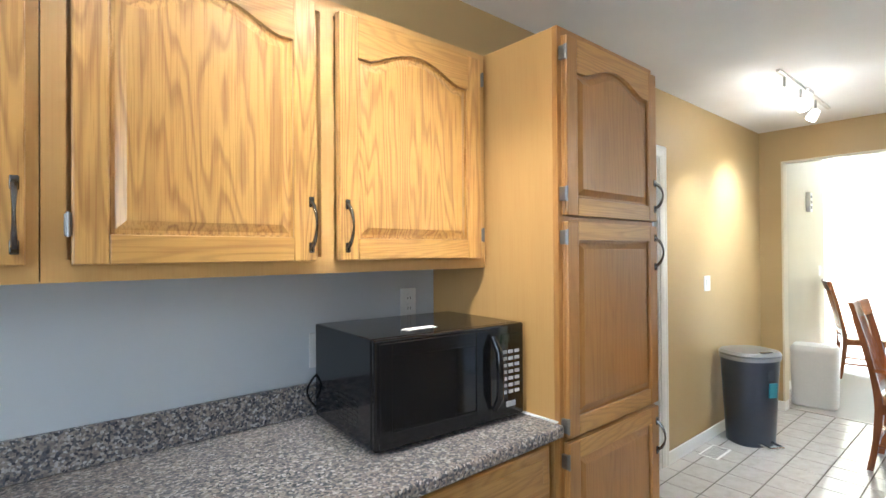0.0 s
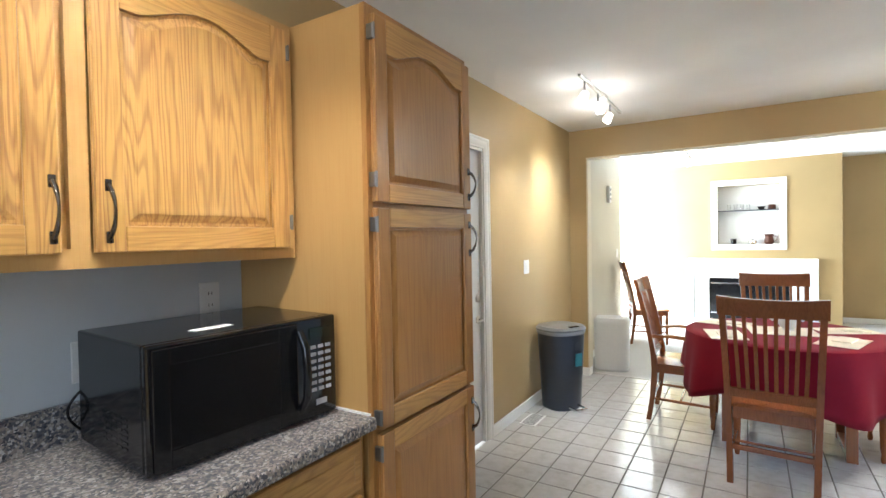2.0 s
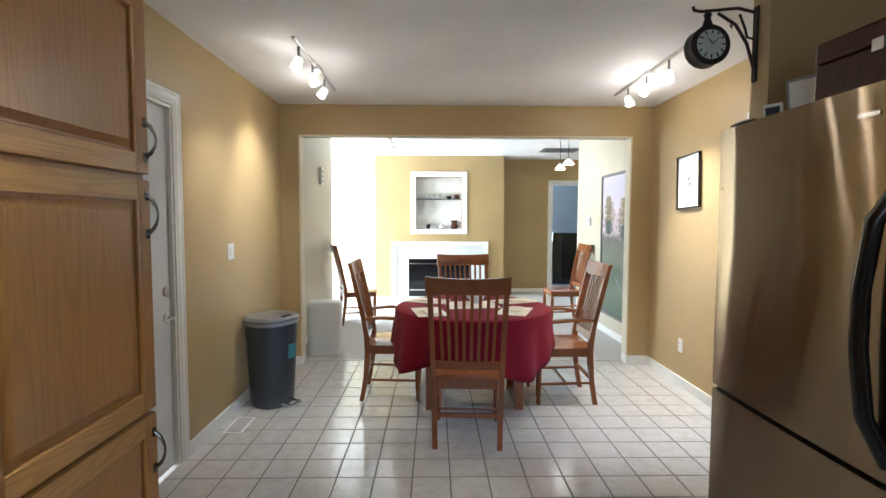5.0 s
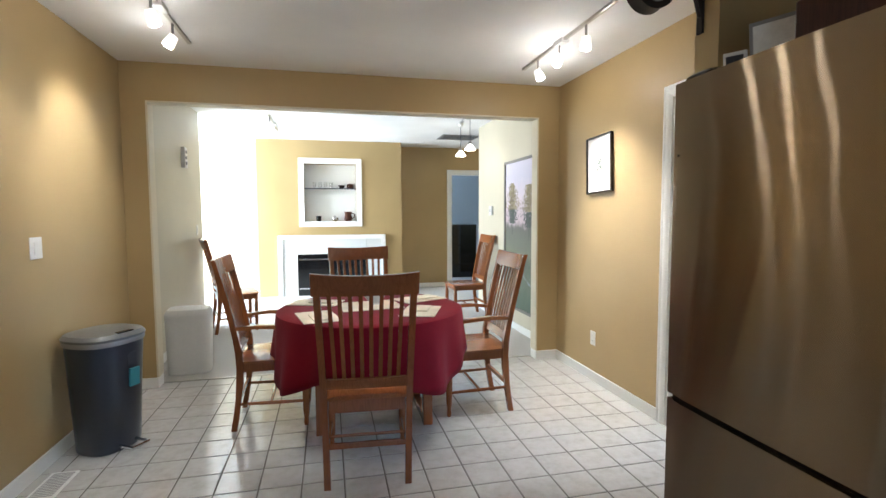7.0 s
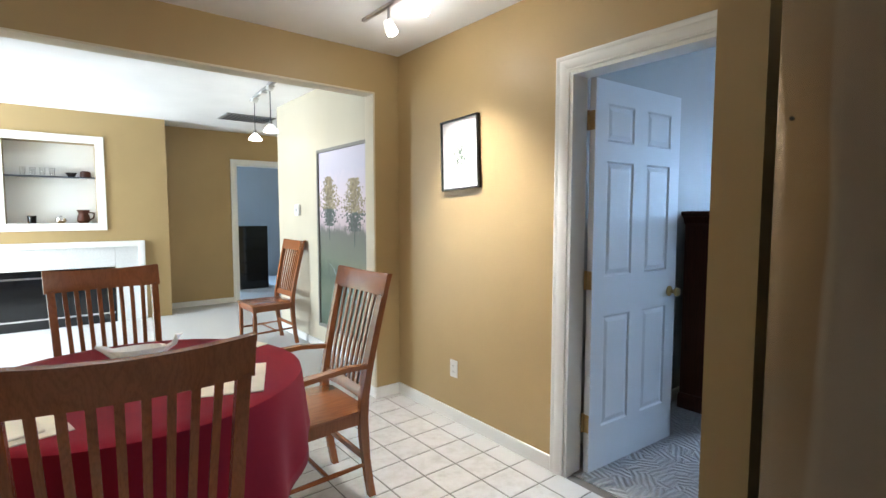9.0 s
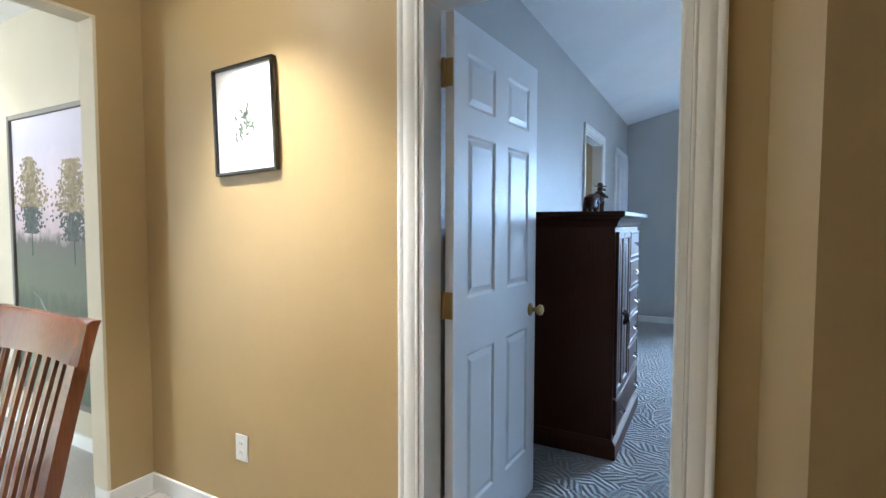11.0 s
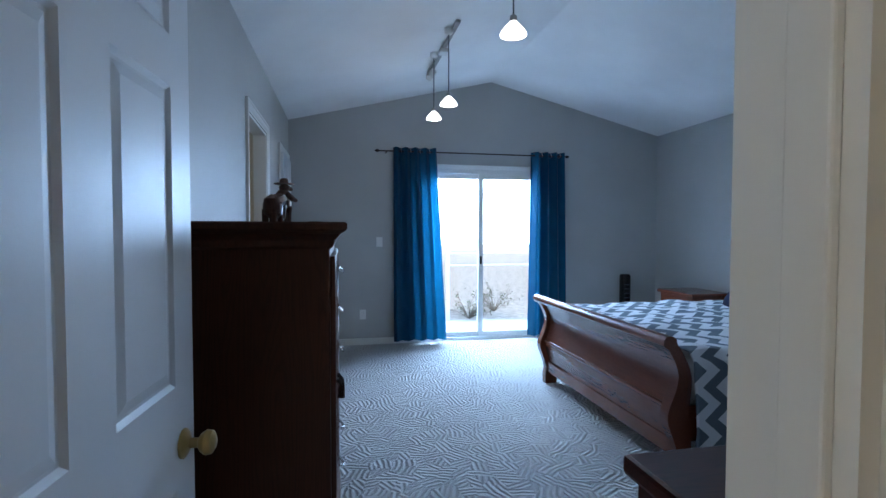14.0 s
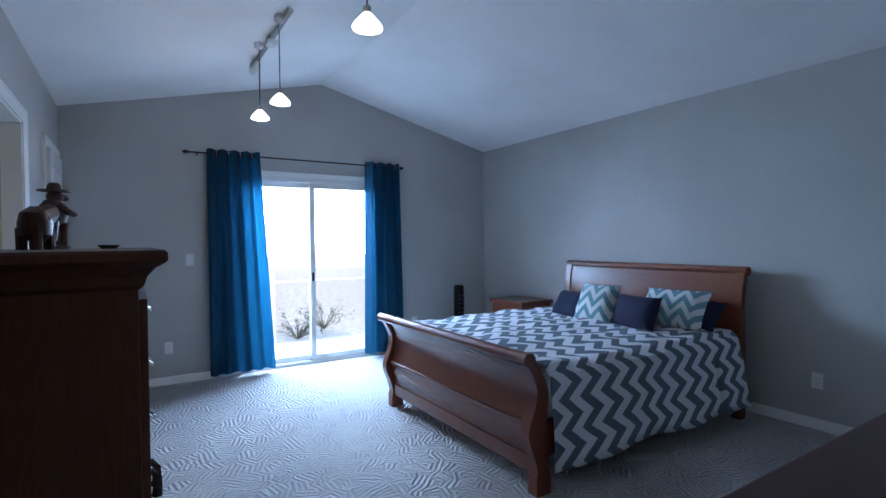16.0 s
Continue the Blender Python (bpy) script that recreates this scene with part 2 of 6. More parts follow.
def fabric(name, color, scale=300.0, rough=0.9, vary=0.15, transmit=0.0):
    m, ns, ls, p = base_mat(name, color, rough, spec=0.15)
    v = coords(ns, ls)
    weave = node(ns, "ShaderNodeTexNoise", Scale=scale, Detail=2.0)
    big = node(ns, "ShaderNodeTexNoise", Scale=5.0, Detail=3.0)
    ls.new(v, weave.inputs[0]), ls.new(v, big.inputs[0])
    ls.new(ramp(ns, ls, big.outputs[0], [(0.3, mul(color, 1 - vary)), (0.7, mul(color, 1 + vary))]), p.inputs["Base Color"])
    bumped(ns, ls, p, weave.outputs[0], 0.3, 0.002)
    p.inputs["Sheen Weight"].default_value = 0.04
    if transmit:
        tr = ns.new("ShaderNodeBsdfTranslucent")
        tr.inputs[0].default_value = (*mul(color, 1.6), 1)
        mx = ns.new("ShaderNodeMixShader")
        mx.inputs[0].default_value = transmit
        out = ns["Material Output"]
        ls.new(p.outputs[0], mx.inputs[1]), ls.new(tr.outputs[0], mx.inputs[2]), ls.new(mx.outputs[0], out.inputs[0])
    return m


def chevron(name, ca, cb, width=0.15, amp=0.055, period=0.17, swap=False):
    """Woven zigzag stripes that run across the cloth and down its sides."""
    m, ns, ls, p = base_mat(name, ca, 0.85, spec=0.15)
    tc, sep = ns.new("ShaderNodeTexCoord"), ns.new("ShaderNodeSeparateXYZ")
    ls.new(tc.outputs["Object"], sep.inputs[0])

    def op(kind, a, b):
        n = ns.new("ShaderNodeMath")
        n.operation = kind
        for k, val in enumerate((a, b)):
            if isinstance(val, (int, float)):
                n.inputs[k].default_value = val
            else:
                ls.new(val, n.inputs[k])
        return n.outputs[0]

    u, y, z = (sep.outputs[2], sep.outputs[0], 0.0) if swap else (sep.outputs[0], sep.outputs[1], sep.outputs[2])
    path = op("SUBTRACT", y, z)
    tri = op("PINGPONG", op("ADD", path, 20.0), period / 2)
    s = op("ADD", op("ADD", u, 20.0), op("MULTIPLY", tri, 2 * amp / period * 2))
    band = op("GREATER_THAN", op("FRACT", op("DIVIDE", s, width), 0.0), 0.5)
    weave = node(ns, "ShaderNodeTexNoise", Scale=350.0, Detail=2.0)
    ls.new(tc.outputs["Object"], weave.inputs[0])
    mx = ns.new("ShaderNodeMix")
    mx.data_type = "RGBA"
    mx.inputs[6].default_value, mx.inputs[7].default_value = (*ca, 1), (*cb, 1)
    ls.new(band, mx.inputs[0]), ls.new(mx.outputs[2], p.inputs["Base Color"])
    bumped(ns, ls, p, weave.outputs[0], 0.25, 0.002)
    return m


def plain(name, color, rough=0.4, metal=0.0, scale=60.0, vary=0.05, bump=0.03):
    m, ns, ls, p = base_mat(name, color, rough, metal)
    n = node(ns, "ShaderNodeTexNoise", Scale=scale, Detail=3.0)
    ls.new(coords(ns, ls), n.inputs[0])
    ls.new(ramp(ns, ls, n.outputs[0], [(0.3, mul(color, 1 - vary)), (0.7, mul(color, 1 + vary))]), p.inputs["Base Color"])
    if bump:
        bumped(ns, ls, p, n.outputs[0], bump, 0.002)
    return m


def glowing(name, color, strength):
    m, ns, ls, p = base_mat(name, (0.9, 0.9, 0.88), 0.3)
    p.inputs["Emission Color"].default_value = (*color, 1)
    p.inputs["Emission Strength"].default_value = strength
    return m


def glass_mat(name, color=(1, 1, 1), rough=0.0):
    m, ns, ls, p = base_mat(name, color, rough)
    p.inputs["Transmission Weight"].default_value = 1.0
    p.inputs["IOR"].default_value = 1.45
    return m


def painted_landscape():
    """A framed landscape: pale pink sky, autumn trees, dark green meadow and a stream."""
    m, ns, ls, p = base_mat("landscape canvas", (0.3, 0.3, 0.3), 0.5)
    tc, sep = ns.new("ShaderNodeTexCoord"), ns.new("ShaderNodeSeparateXYZ")
    ls.new(tc.outputs["Generated"], sep.inputs[0])
    n = node(ns, "ShaderNodeTexNoise", Scale=9.0, Detail=6.0, Roughness=0.7)
    ls.new(tc.outputs["Generated"], n.inputs[0])
    add = ns.new("ShaderNodeMath")
    add.operation = "MULTIPLY_ADD"
    add.inputs[1].default_value = 0.22
    ls.new(n.outputs[0], add.inputs[0]), ls.new(sep.outputs[2], add.inputs[2])
    c = ramp(ns, ls, add.outputs[0], [(0.0, (0.05, 0.08, 0.06)), (0.18, (0.08, 0.12, 0.08)), (0.30, (0.12, 0.15, 0.10)), (0.42, (0.06, 0.085, 0.055)), (0.50, (0.13, 0.15, 0.10)), (0.66, (0.12, 0.12, 0.10)), (0.71, (0.55, 0.43, 0.46)), (0.85, (0.70, 0.60, 0.66)), (1.0, (0.55, 0.52, 0.62))])
    ls.new(c, p.inputs["Base Color"])
    bumped(ns, ls, p, n.outputs[0], 0.1, 0.003)
    return m


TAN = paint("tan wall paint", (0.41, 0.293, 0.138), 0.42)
# Cream of the side room; on living room walls daylight put into tan.
CREAM = paint("cream and daylit tan paint", (0.54, 0.49, 0.37), 0.5)
GREY = paint("grey wall paint", (0.42, 0.42, 0.405), 0.5)
BACKS = paint("pale grey wall paint", (0.55, 0.58, 0.60), 0.5)
CEIL = paint("white ceiling paint", (0.84, 0.84, 0.83), 0.8, 0.25)
TRIM = paint("white trim paint", (0.78, 0.78, 0.75), 0.28, 0.02, 0.03)
DOORW = paint("white door paint", (0.68, 0.69, 0.70), 0.42, 0.05, 0.03)
OAK = wood("honey oak", (0.27, 0.12, 0.035), (0.62, 0.345, 0.11), "z", 0.3)
OAKX = wood("honey oak rail", (0.27, 0.12, 0.035), (0.60, 0.33, 0.10), "x", 0.3, figure=0.6)
OAKSIDE = wood("oak veneer side", (0.42, 0.23, 0.08), (0.56, 0.325, 0.115), "z", 0.36, ring=4.0, figure=0.12)
# Same oak darkened: the shade on the pantry front put into the colour.
OAKSHADE = wood("shaded pantry oak", (0.26, 0.11, 0.03), (0.45, 0.22, 0.065), "z", 0.3, ring=9.0, figure=0.45)
CHERRY = wood("cherry chair wood", (0.11, 0.032, 0.012), (0.28, 0.09, 0.030), "z", 0.26, figure=0.35)
CHERRYX = wood("cherry seat wood", (0.13, 0.04, 0.014), (0.35, 0.125, 0.042), "x", 0.2, figure=0.4)
MAHOG = wood("dark mahogany", (0.012, 0.004, 0.002), (0.070, 0.021, 0.010), "z", 0.42, gloss=0.22, coat=0.0, figure=0.5)
SLEIGH = wood("brown cherry bed wood", (0.06, 0.014, 0.007), (0.17, 0.045, 0.020), "y", 0.26, figure=0.4)
LAM = granite_laminate()
CARPET = carpet("grey carpet", (0.50, 0.49, 0.48))
CARPETL = plain("pale grey carpet", (0.50, 0.49, 0.47), 0.95, scale=140.0, vary=0.16, bump=0.5)
TILE = tile_mat()
GROUT = plain("brown-grey grout", (0.13, 0.115, 0.10), 0.9)
STEEL = brushed("stainless steel", (0.29, 0.232, 0.168), 0.15)
BLACK = plain("black plastic", (0.006, 0.006, 0.007), 0.12)
GLOSS = plain("black gloss", (0.006, 0.006, 0.007), 0.06, bump=0.0)
DGREY = plain("slate grey plastic", (0.030, 0.038, 0.055), 0.3)
LIDD = plain("dull pewter plastic", (0.15, 0.15, 0.145), 0.3)
LIDG = plain("silver plastic", (0.27, 0.27, 0.265), 0.35)
WHITEP = plain("white plastic", (0.72, 0.72, 0.70), 0.4, vary=0.02, bump=0.01)
HINGE = plain("dull nickel", (0.24, 0.23, 0.22), 0.4, 1.0)
DIAL = plain("aged clock dial", (0.50, 0.49, 0.44), 0.4)
PEWTER = plain("dark pewter metal", (0.14, 0.13, 0.12), 0.25, 1.0)
CHROME = plain("chrome", (0.7, 0.7, 0.7), 0.15, 1.0)
BRASS = plain("aged brass", (0.42, 0.29, 0.12), 0.3, 1.0)
NICKEL = plain("satin nickel", (0.55, 0.53, 0.50), 0.3, 1.0)
IRON = plain("dark iron", (0.03, 0.022, 0.018), 0.55, 0.6)
RED = fabric("red tablecloth", (0.17, 0.004, 0.012), vary=0.08)
LINEN = fabric("cream linen", (0.72, 0.66, 0.52))
TEAL = fabric("teal curtain cloth", (0.004, 0.058, 0.112), 200, 0.7, 0.12, 0.25)
NAVY = fabric("navy cushion cloth", (0.011, 0.015, 0.038), 90)
CHEV = chevron("chevron bedspread", (0.62, 0.64, 0.67), (0.11, 0.14, 0.17), 0.165, 0.055, 0.19)
CHEVP = chevron("chevron cushion", (0.55, 0.58, 0.58), (0.12, 0.24, 0.28), 0.12, 0.05, 0.15, True)
GLASS = glass_mat("window glass")
BULB = glowing("lamp bulb", (1.0, 0.88, 0.68), 22)
SHADE = glowing("frosted shade", (1.0, 0.95, 0.88), 5)
CUP = glowing("frosted lamp cup", (1.0, 0.93, 0.80), 1.6)
OUTSIDE_GLOW = glowing("glowing blown-out distance", (0.86, 0.94, 1.0), 5.0)
PAPER = plain("white paper", (0.82, 0.81, 0.78), 0.6)

# ---- structure ----


def wall(name, mat, axis, a0, a1, u0, u1, z0, z1, holes=(), label=""):
    """A wall whose thickness spans a0..a1 on the axis and which runs u0..u1; holes are (u0, u1, z0, z1)."""
    bm = B()

    def put(p0, p1, q0, q1):
        if p1 - p0 > 1e-4 and q1 - q0 > 1e-4:
            bx(bm, p0, p1, a0, a1, q0, q1) if axis == "y" else bx(bm, a0, a1, p0, p1, q0, q1)

    at = u0
    for h0, h1, b, t in sorted(holes):
        put(at, h0, z0, z1)
        put(h0, h1, z0, b)
        put(h0, h1, t, z1)
        at = h1
    put(at, u1, z0, z1)
    ob = part(name, bm, mat)
    return tagged(ob, label or "painted plaster wall", "wall", kind="structure")


YL, YR, XO, ZC, ZL = 1.72, -1.875, 5.345, 2.52, 2.60
DX0, DX1, DZ = 2.985, 3.795, 2.075
BX0, BX1, BY1, EAVE, RIDGE, RX = -0.785, 3.97, -7.55, 2.65, 3.225, 1.54
TANW, GREYW = "tan painted plaster wall", "cool grey painted bedroom wall"
wall("wall_kitchen_counter", BACKS, "y", YL, YL + 0.12, -1.62, 1.44, 0, 1.40, label="pale blue-grey painted wall behind the counter")
wall("wall_kitchen_upper", TAN, "y", YL, YL + 0.12, -1.62, 1.44, 1.40, ZC, label=TANW)
wall("wall_north", TAN, "y", YL, YL + 0.12, 1.44, 5.40, 0, 2.64, [(2.555, 3.375, 0, 2.06)], TANW)
wall("wall_living_north", CREAM, "y", YL, YL + 0.12, 5.40, 7.70, 0, 2.64, label="tan living room wall, daylight put into a paler colour")
wall("wall_south", TAN, "y", -1.932, YR, -1.62, 5.46, 0, 2.64, [(DX0, DX1, 0, DZ)], TANW)
wall("wall_bedroom_door", GREY, "y", -1.99, -1.933, -0.90, 5.46, 0, EAVE, [(DX0, DX1, 0, DZ)], GREYW)
wall("wall_dining_opening", TAN, "x", XO, 5.46, YR, YL, 0, ZC, [(-1.675, 1.548, 0, 2.235)], "tan wall with a wide opening to the living room")
wall("wall_kitchen_end", TAN, "x", -1.74, -1.62, -1.932, 1.84, 0, ZC, [(-0.7, 0.9, 1.05, 2.15)], TANW)
wall("wall_fridge_return", TAN, "x", 2.70, 2.82, YR, -1.2, 0, ZC, label="short tan return wall beside the refrigerator")
wall("wall_living_south", CREAM, "y", -2.05, -1.93, 5.462, 8.0, 0, 2.64, label="tan living room wall lightened to its daylit cream")
wall("wall_living_return", TAN, "x", 7.88, 8.0, -3.2, -2.052, 0, 2.64, label=TANW)
wall("wall_living_east", TAN, "x", 10.15, 10.27, -3.2, -1.04, 0, 2.64, [(-2.85, -2.05, 0, 2.12)], TANW)
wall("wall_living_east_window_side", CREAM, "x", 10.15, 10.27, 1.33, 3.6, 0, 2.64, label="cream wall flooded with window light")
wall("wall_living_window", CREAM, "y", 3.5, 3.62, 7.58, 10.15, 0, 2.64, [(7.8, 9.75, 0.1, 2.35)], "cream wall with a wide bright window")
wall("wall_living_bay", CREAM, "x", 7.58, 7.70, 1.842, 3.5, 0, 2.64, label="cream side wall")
wall("wall_hall_south", TAN, "y", -3.32, -3.2, 7.88, 10.27, 0, 2.64, label=TANW)
bm = B()
for y0, y1, z0, z1 in ((0.71, 1.33, 0, 2.64), (-1.04, -0.42, 0, 2.64), (-0.42, 0.71, 0.70, 1.255), (-0.42, 0.71, 2.215, 2.64), (-0.42, -0.27, 1.255, 2.215), (0.585, 0.71, 1.255, 2.215)):
    bx(bm, 9.65, 10.10, y0, y1, z0, z1)
tagged(part("wall_chimney", bm, TAN), "tan chimney breast with a display niche", "wall", kind="structure")
wall("wall_niche_back", TRIM, "x", 9.85, 9.90, -0.27, 0.585, 1.255, 2.215, label="pale back of the display niche")
wall("wall_far_room", GREY, "x", 13.0, 13.1, -4.2, -0.5, 0, 2.64, label="blue-grey wall of the far room")
wall("wall_far_room_side", GREY, "y", -4.3, -4.2, 10.27, 13.1, 0, 2.64, label="blue-grey wall of the far room")
wall("wall_far_room_north", GREY, "y", -0.5, -0.4, 10.27, 13.1, 0, 2.64, label="blue-grey wall of the far room")
wall("wall_bedroom_east", GREY, "x", BX1, BX1 + 0.1, BY1, -1.99, 0, EAVE, [(-5.86, -5.07, 0, 2.16)], GREYW)
wall("wall_bedroom_west", GREY, "x", BX0 - 0.12, BX0, BY1, -1.99, 0, EAVE, label=GREYW)
wall("wall_bath_back", CREAM, "x", 5.6, 5.7, -6.6, -4.2, 0, 2.5, label="warm cream wall beyond the side door")
wall("wall_bath_side", CREAM, "y", -6.7, -6.6, 4.1, 5.7, 0, 2.5, label="warm cream wall beyond the side door")
wall("wall_bath_near", CREAM, "y", -4.2, -4.1, 4.1, 5.7, 0, 2.5, label="warm cream wall beyond the side door")


def gable_wall(name, y0, y1, holes, base):
    bm = B()
    for u0, u1, z0, z1 in base:
        bx(bm, u0, u1, y0, y1, z0, z1)
    prism(bm, [(BX0, EAVE), (BX1, EAVE), (RX, RIDGE)], lambda u, v, d: (u, d, v), y0, y1)
    tagged(part(name, bm, GREY), "cool grey gable wall under the vaulted ceiling", "wall", kind="structure")


SX0, SX1, SZ = 0.90, 2.41, 2.13
gable_wall("wall_bedroom_south", BY1 - 0.12, BY1, (), [(BX0, SX0, 0, EAVE), (SX1, BX1, 0, EAVE), (SX0, SX1, SZ, EAVE)])
gable_wall("wall_bedroom_north_gable", -1.99, -1.933, (), [(BX0, BX0 + 0.01, EAVE - 0.01, EAVE)])


def slab(name, mat, x0, x1, y0, y1, z0, z1, label, category):
    return tagged(part(name, bx(B(), x0, x1, y0, y1, z0, z1), mat), label, category, kind="structure")


slab("ceiling", CEIL, -1.74, XO, -1.93, 1.84, ZC, ZC + 0.1, "flat white painted kitchen ceiling", "ceiling")
slab("ceiling_living", CEIL, XO, 10.27, -3.32, 3.62, 2.60, 2.75, "flat white living room ceiling", "ceiling")
slab("ceiling_far_room", CEIL, 10.27, 13.1, -4.3, -0.4, 2.6, 2.7, "white ceiling of the far room", "ceiling")
slab("ceiling_bath", CEIL, 4.1, 5.7, -6.7, -4.1, 2.5, 2.6, "white ceiling beyond the side door", "ceiling")
bm = B()
for xa, za, xb, zb in ((BX0 - 0.12, EAVE - 0.03, RX, RIDGE), (RX, RIDGE, BX1 + 0.1, EAVE - 0.023)):
    prism(bm, [(xa, za), (xb, zb), (xb, zb + 0.08), (xa, za + 0.08)], lambda u, v, d: (u, d, v), BY1 - 0.12, -1.935)
tagged(part("ceiling_bedroom", bm, CEIL), "white vaulted bedroom ceiling with a ridge", "ceiling", kind="structure")
slab("floor_living", CARPETL, 5.46, 10.27, -3.32, 3.62, -0.06, 0.006, "pale grey carpet of the living room", "floor")
slab("floor_far_room", CARPETL, 10.27, 13.1, -4.3, -0.4, -0.06, 0.006, "grey carpet of the far room", "floor")
slab("floor_bedroom", CARPET, BX0, 5.7, BY1, -1.93, -0.06, 0.006, "grey sculptured bedroom carpet with a maze pattern", "floor")
kfloor = slab("floor", GROUT, -1.74, 5.46, -1.932, YL, -0.06, 0.0, "pale glazed ceramic tile floor with dark grout", "floor")


def baseboard(pts, name="baseboard", h=0.085, d=0.014):
    """Straight white boards; each of pts is (x0, x1, y0, y1)."""
    for x0, x1, y0, y1 in pts:
        bm = bx(B(), x0, x1, y0, y1, 0, h, 0.004)
        tagged(part(name, bm, TRIM), "white painted baseboard along the wall", "baseboard", kind="structure")


d = 0.014
baseboard([(3.45, XO, YL - d, YL), (3.875, XO, YR, YR + d), (XO - d, XO, YR + d, -1.675 + d), (XO - d, XO, 1.548 - d, YL - d),
           (XO, 5.46, -1.675, -1.675 + d), (XO, 5.46, 1.548 - d, 1.548), (5.46, 8.0, -1.93, -1.93 + d), (5.46, 7.7, YL - d, YL), (8.0, 8.0 + d, -3.2, -1.93),
           (10.15 - d, 10.15, -1.97, -1.04), (BX1 - d, BX1, -5.0, -1.99), (BX1 - d, BX1, -6.6, -5.93), (SX1 + 0.06, BX1, BY1, BY1 + d), (BX0, SX0 - 0.06, BY1, BY1 + d),
           (BX0, BX0 + d, BY1, -1.99), (BX0, 2.91, -1.99 - d, -1.99), (10.15 - d, 10.15, 1.33, 3.5), (2.82, 2.82 + d, YR, -1.2)])


def casing(name, f, u0, u1, zt, w=0.075, t=0.018):
    """Fluted white door casing; f maps (u, out, z) to a point."""
    bm = B()
    prof = [(0, 0), (0, t * 0.45), (0.003, t * 0.58), (0.008, t * 0.60), (0.011, t * 0.52), (0.014, t * 0.60), (0.024, t * 0.80), (0.034, t * 0.90), (w - 0.026, t * 0.93), (w - 0.022, t * 0.84),
            (w - 0.018, t * 0.95), (w - 0.010, t * 1.12), (w - 0.004, t * 1.12), (w, t * 0.98), (w, 0)]
    loft(bm, [[f(u0 - s, o, z if z == 0 else z + s) for s, o in prof] for z in (0, zt)])
    loft(bm, [[f(u1 + s, o, z if z == 0 else z + s) for s, o in prof] for z in (0, zt)])
    loft(bm, [[f(u0 - s, o, zt + s) for s, o in prof], [f(u1 + s, o, zt + s) for s, o in prof]])
    return tagged(part(name, bm, TRIM, None, "", True), "white moulded door casing", "trim", kind="structure")


def jamb(name, x0, x1, y0, y1, zt, axis="y", t=0.018):
    bm = B()
    if axis == "y":
        bx(bm, x0, x0 + t, y0, y1, 0, zt), bx(bm, x1 - t, x1, y0, y1, 0, zt), bx(bm, x0 + t, x1 - t, y0, y1, zt - t, zt)
    else:
        bx(bm, x0, x1, y0, y0 + t, 0, zt), bx(bm, x0, x1, y1 - t, y1, 0, zt), bx(bm, x0, x1, y0 + t, y1 - t, zt - t, zt)
    return tagged(part(name, bm, TRIM), "white painted door jamb", "trim", kind="structure")


casing("trim_bedroom_door", lambda u, o, z: (u, YR + o, z), DX0, DX1, DZ)
casing("trim_bedroom_door_inside", lambda u, o, z: (u, -1.99 - o, z), DX0, DX1, DZ)
jamb("trim_bedroom_jamb", DX0 + 0.001, DX1 - 0.001, -1.992, YR + 0.002, DZ - 0.001)
tagged(box_part("trim_door_stop", TRIM, None, (DX0 + 0.019, DX0 + 0.03, -1.93, -1.89, 0, DZ - 0.03)), "white door stop strip", "trim", kind="structure")
casing("trim_side_door", lambda u, o, z: (u, YL - o, z), 2.555, 3.375, 2.06)
jamb("trim_side_jamb", 2.556, 3.374, YL - 0.002, YL + 0.118, 2.059)
casing("trim_bath_door", lambda u, o, z: (BX1 - o, u, z), -5.86, -5.07, 2.16)
jamb("trim_bath_jamb", BX1 - 0.002, BX1 + 0.098, -5.859, -5.071, 2.159, "x")
casing("trim_closet_door", lambda u, o, z: (BX1 - o, u, z), -7.42, -6.72, 2.16)
casing("trim_far_door", lambda u, o, z: (10.15 - o, u, z), -2.85, -2.05, 2.12)
jamb("trim_far_jamb", 10.148, 10.268, -2.849, -2.051, 2.119, "x")
bm = B()
for y0, y1, z0, z1 in ((-1.675, -1.66, 0.086, 2.235), (1.533, 1.548, 0.086, 2.235), (-1.66, 1.533, 2.222, 2.235)):
    bx(bm, XO - 0.003, 5.463, y0, y1, z0, z1, 0.002)
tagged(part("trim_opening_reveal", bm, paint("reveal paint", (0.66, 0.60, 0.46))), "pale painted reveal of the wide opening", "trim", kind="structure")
tagged(box_part("trim_carpet_edge", NICKEL, None, (5.452, 5.475, -1.65, 1.52, 0.0, 0.009)), "thin metal strip between tile and carpet", "trim", kind="structure")


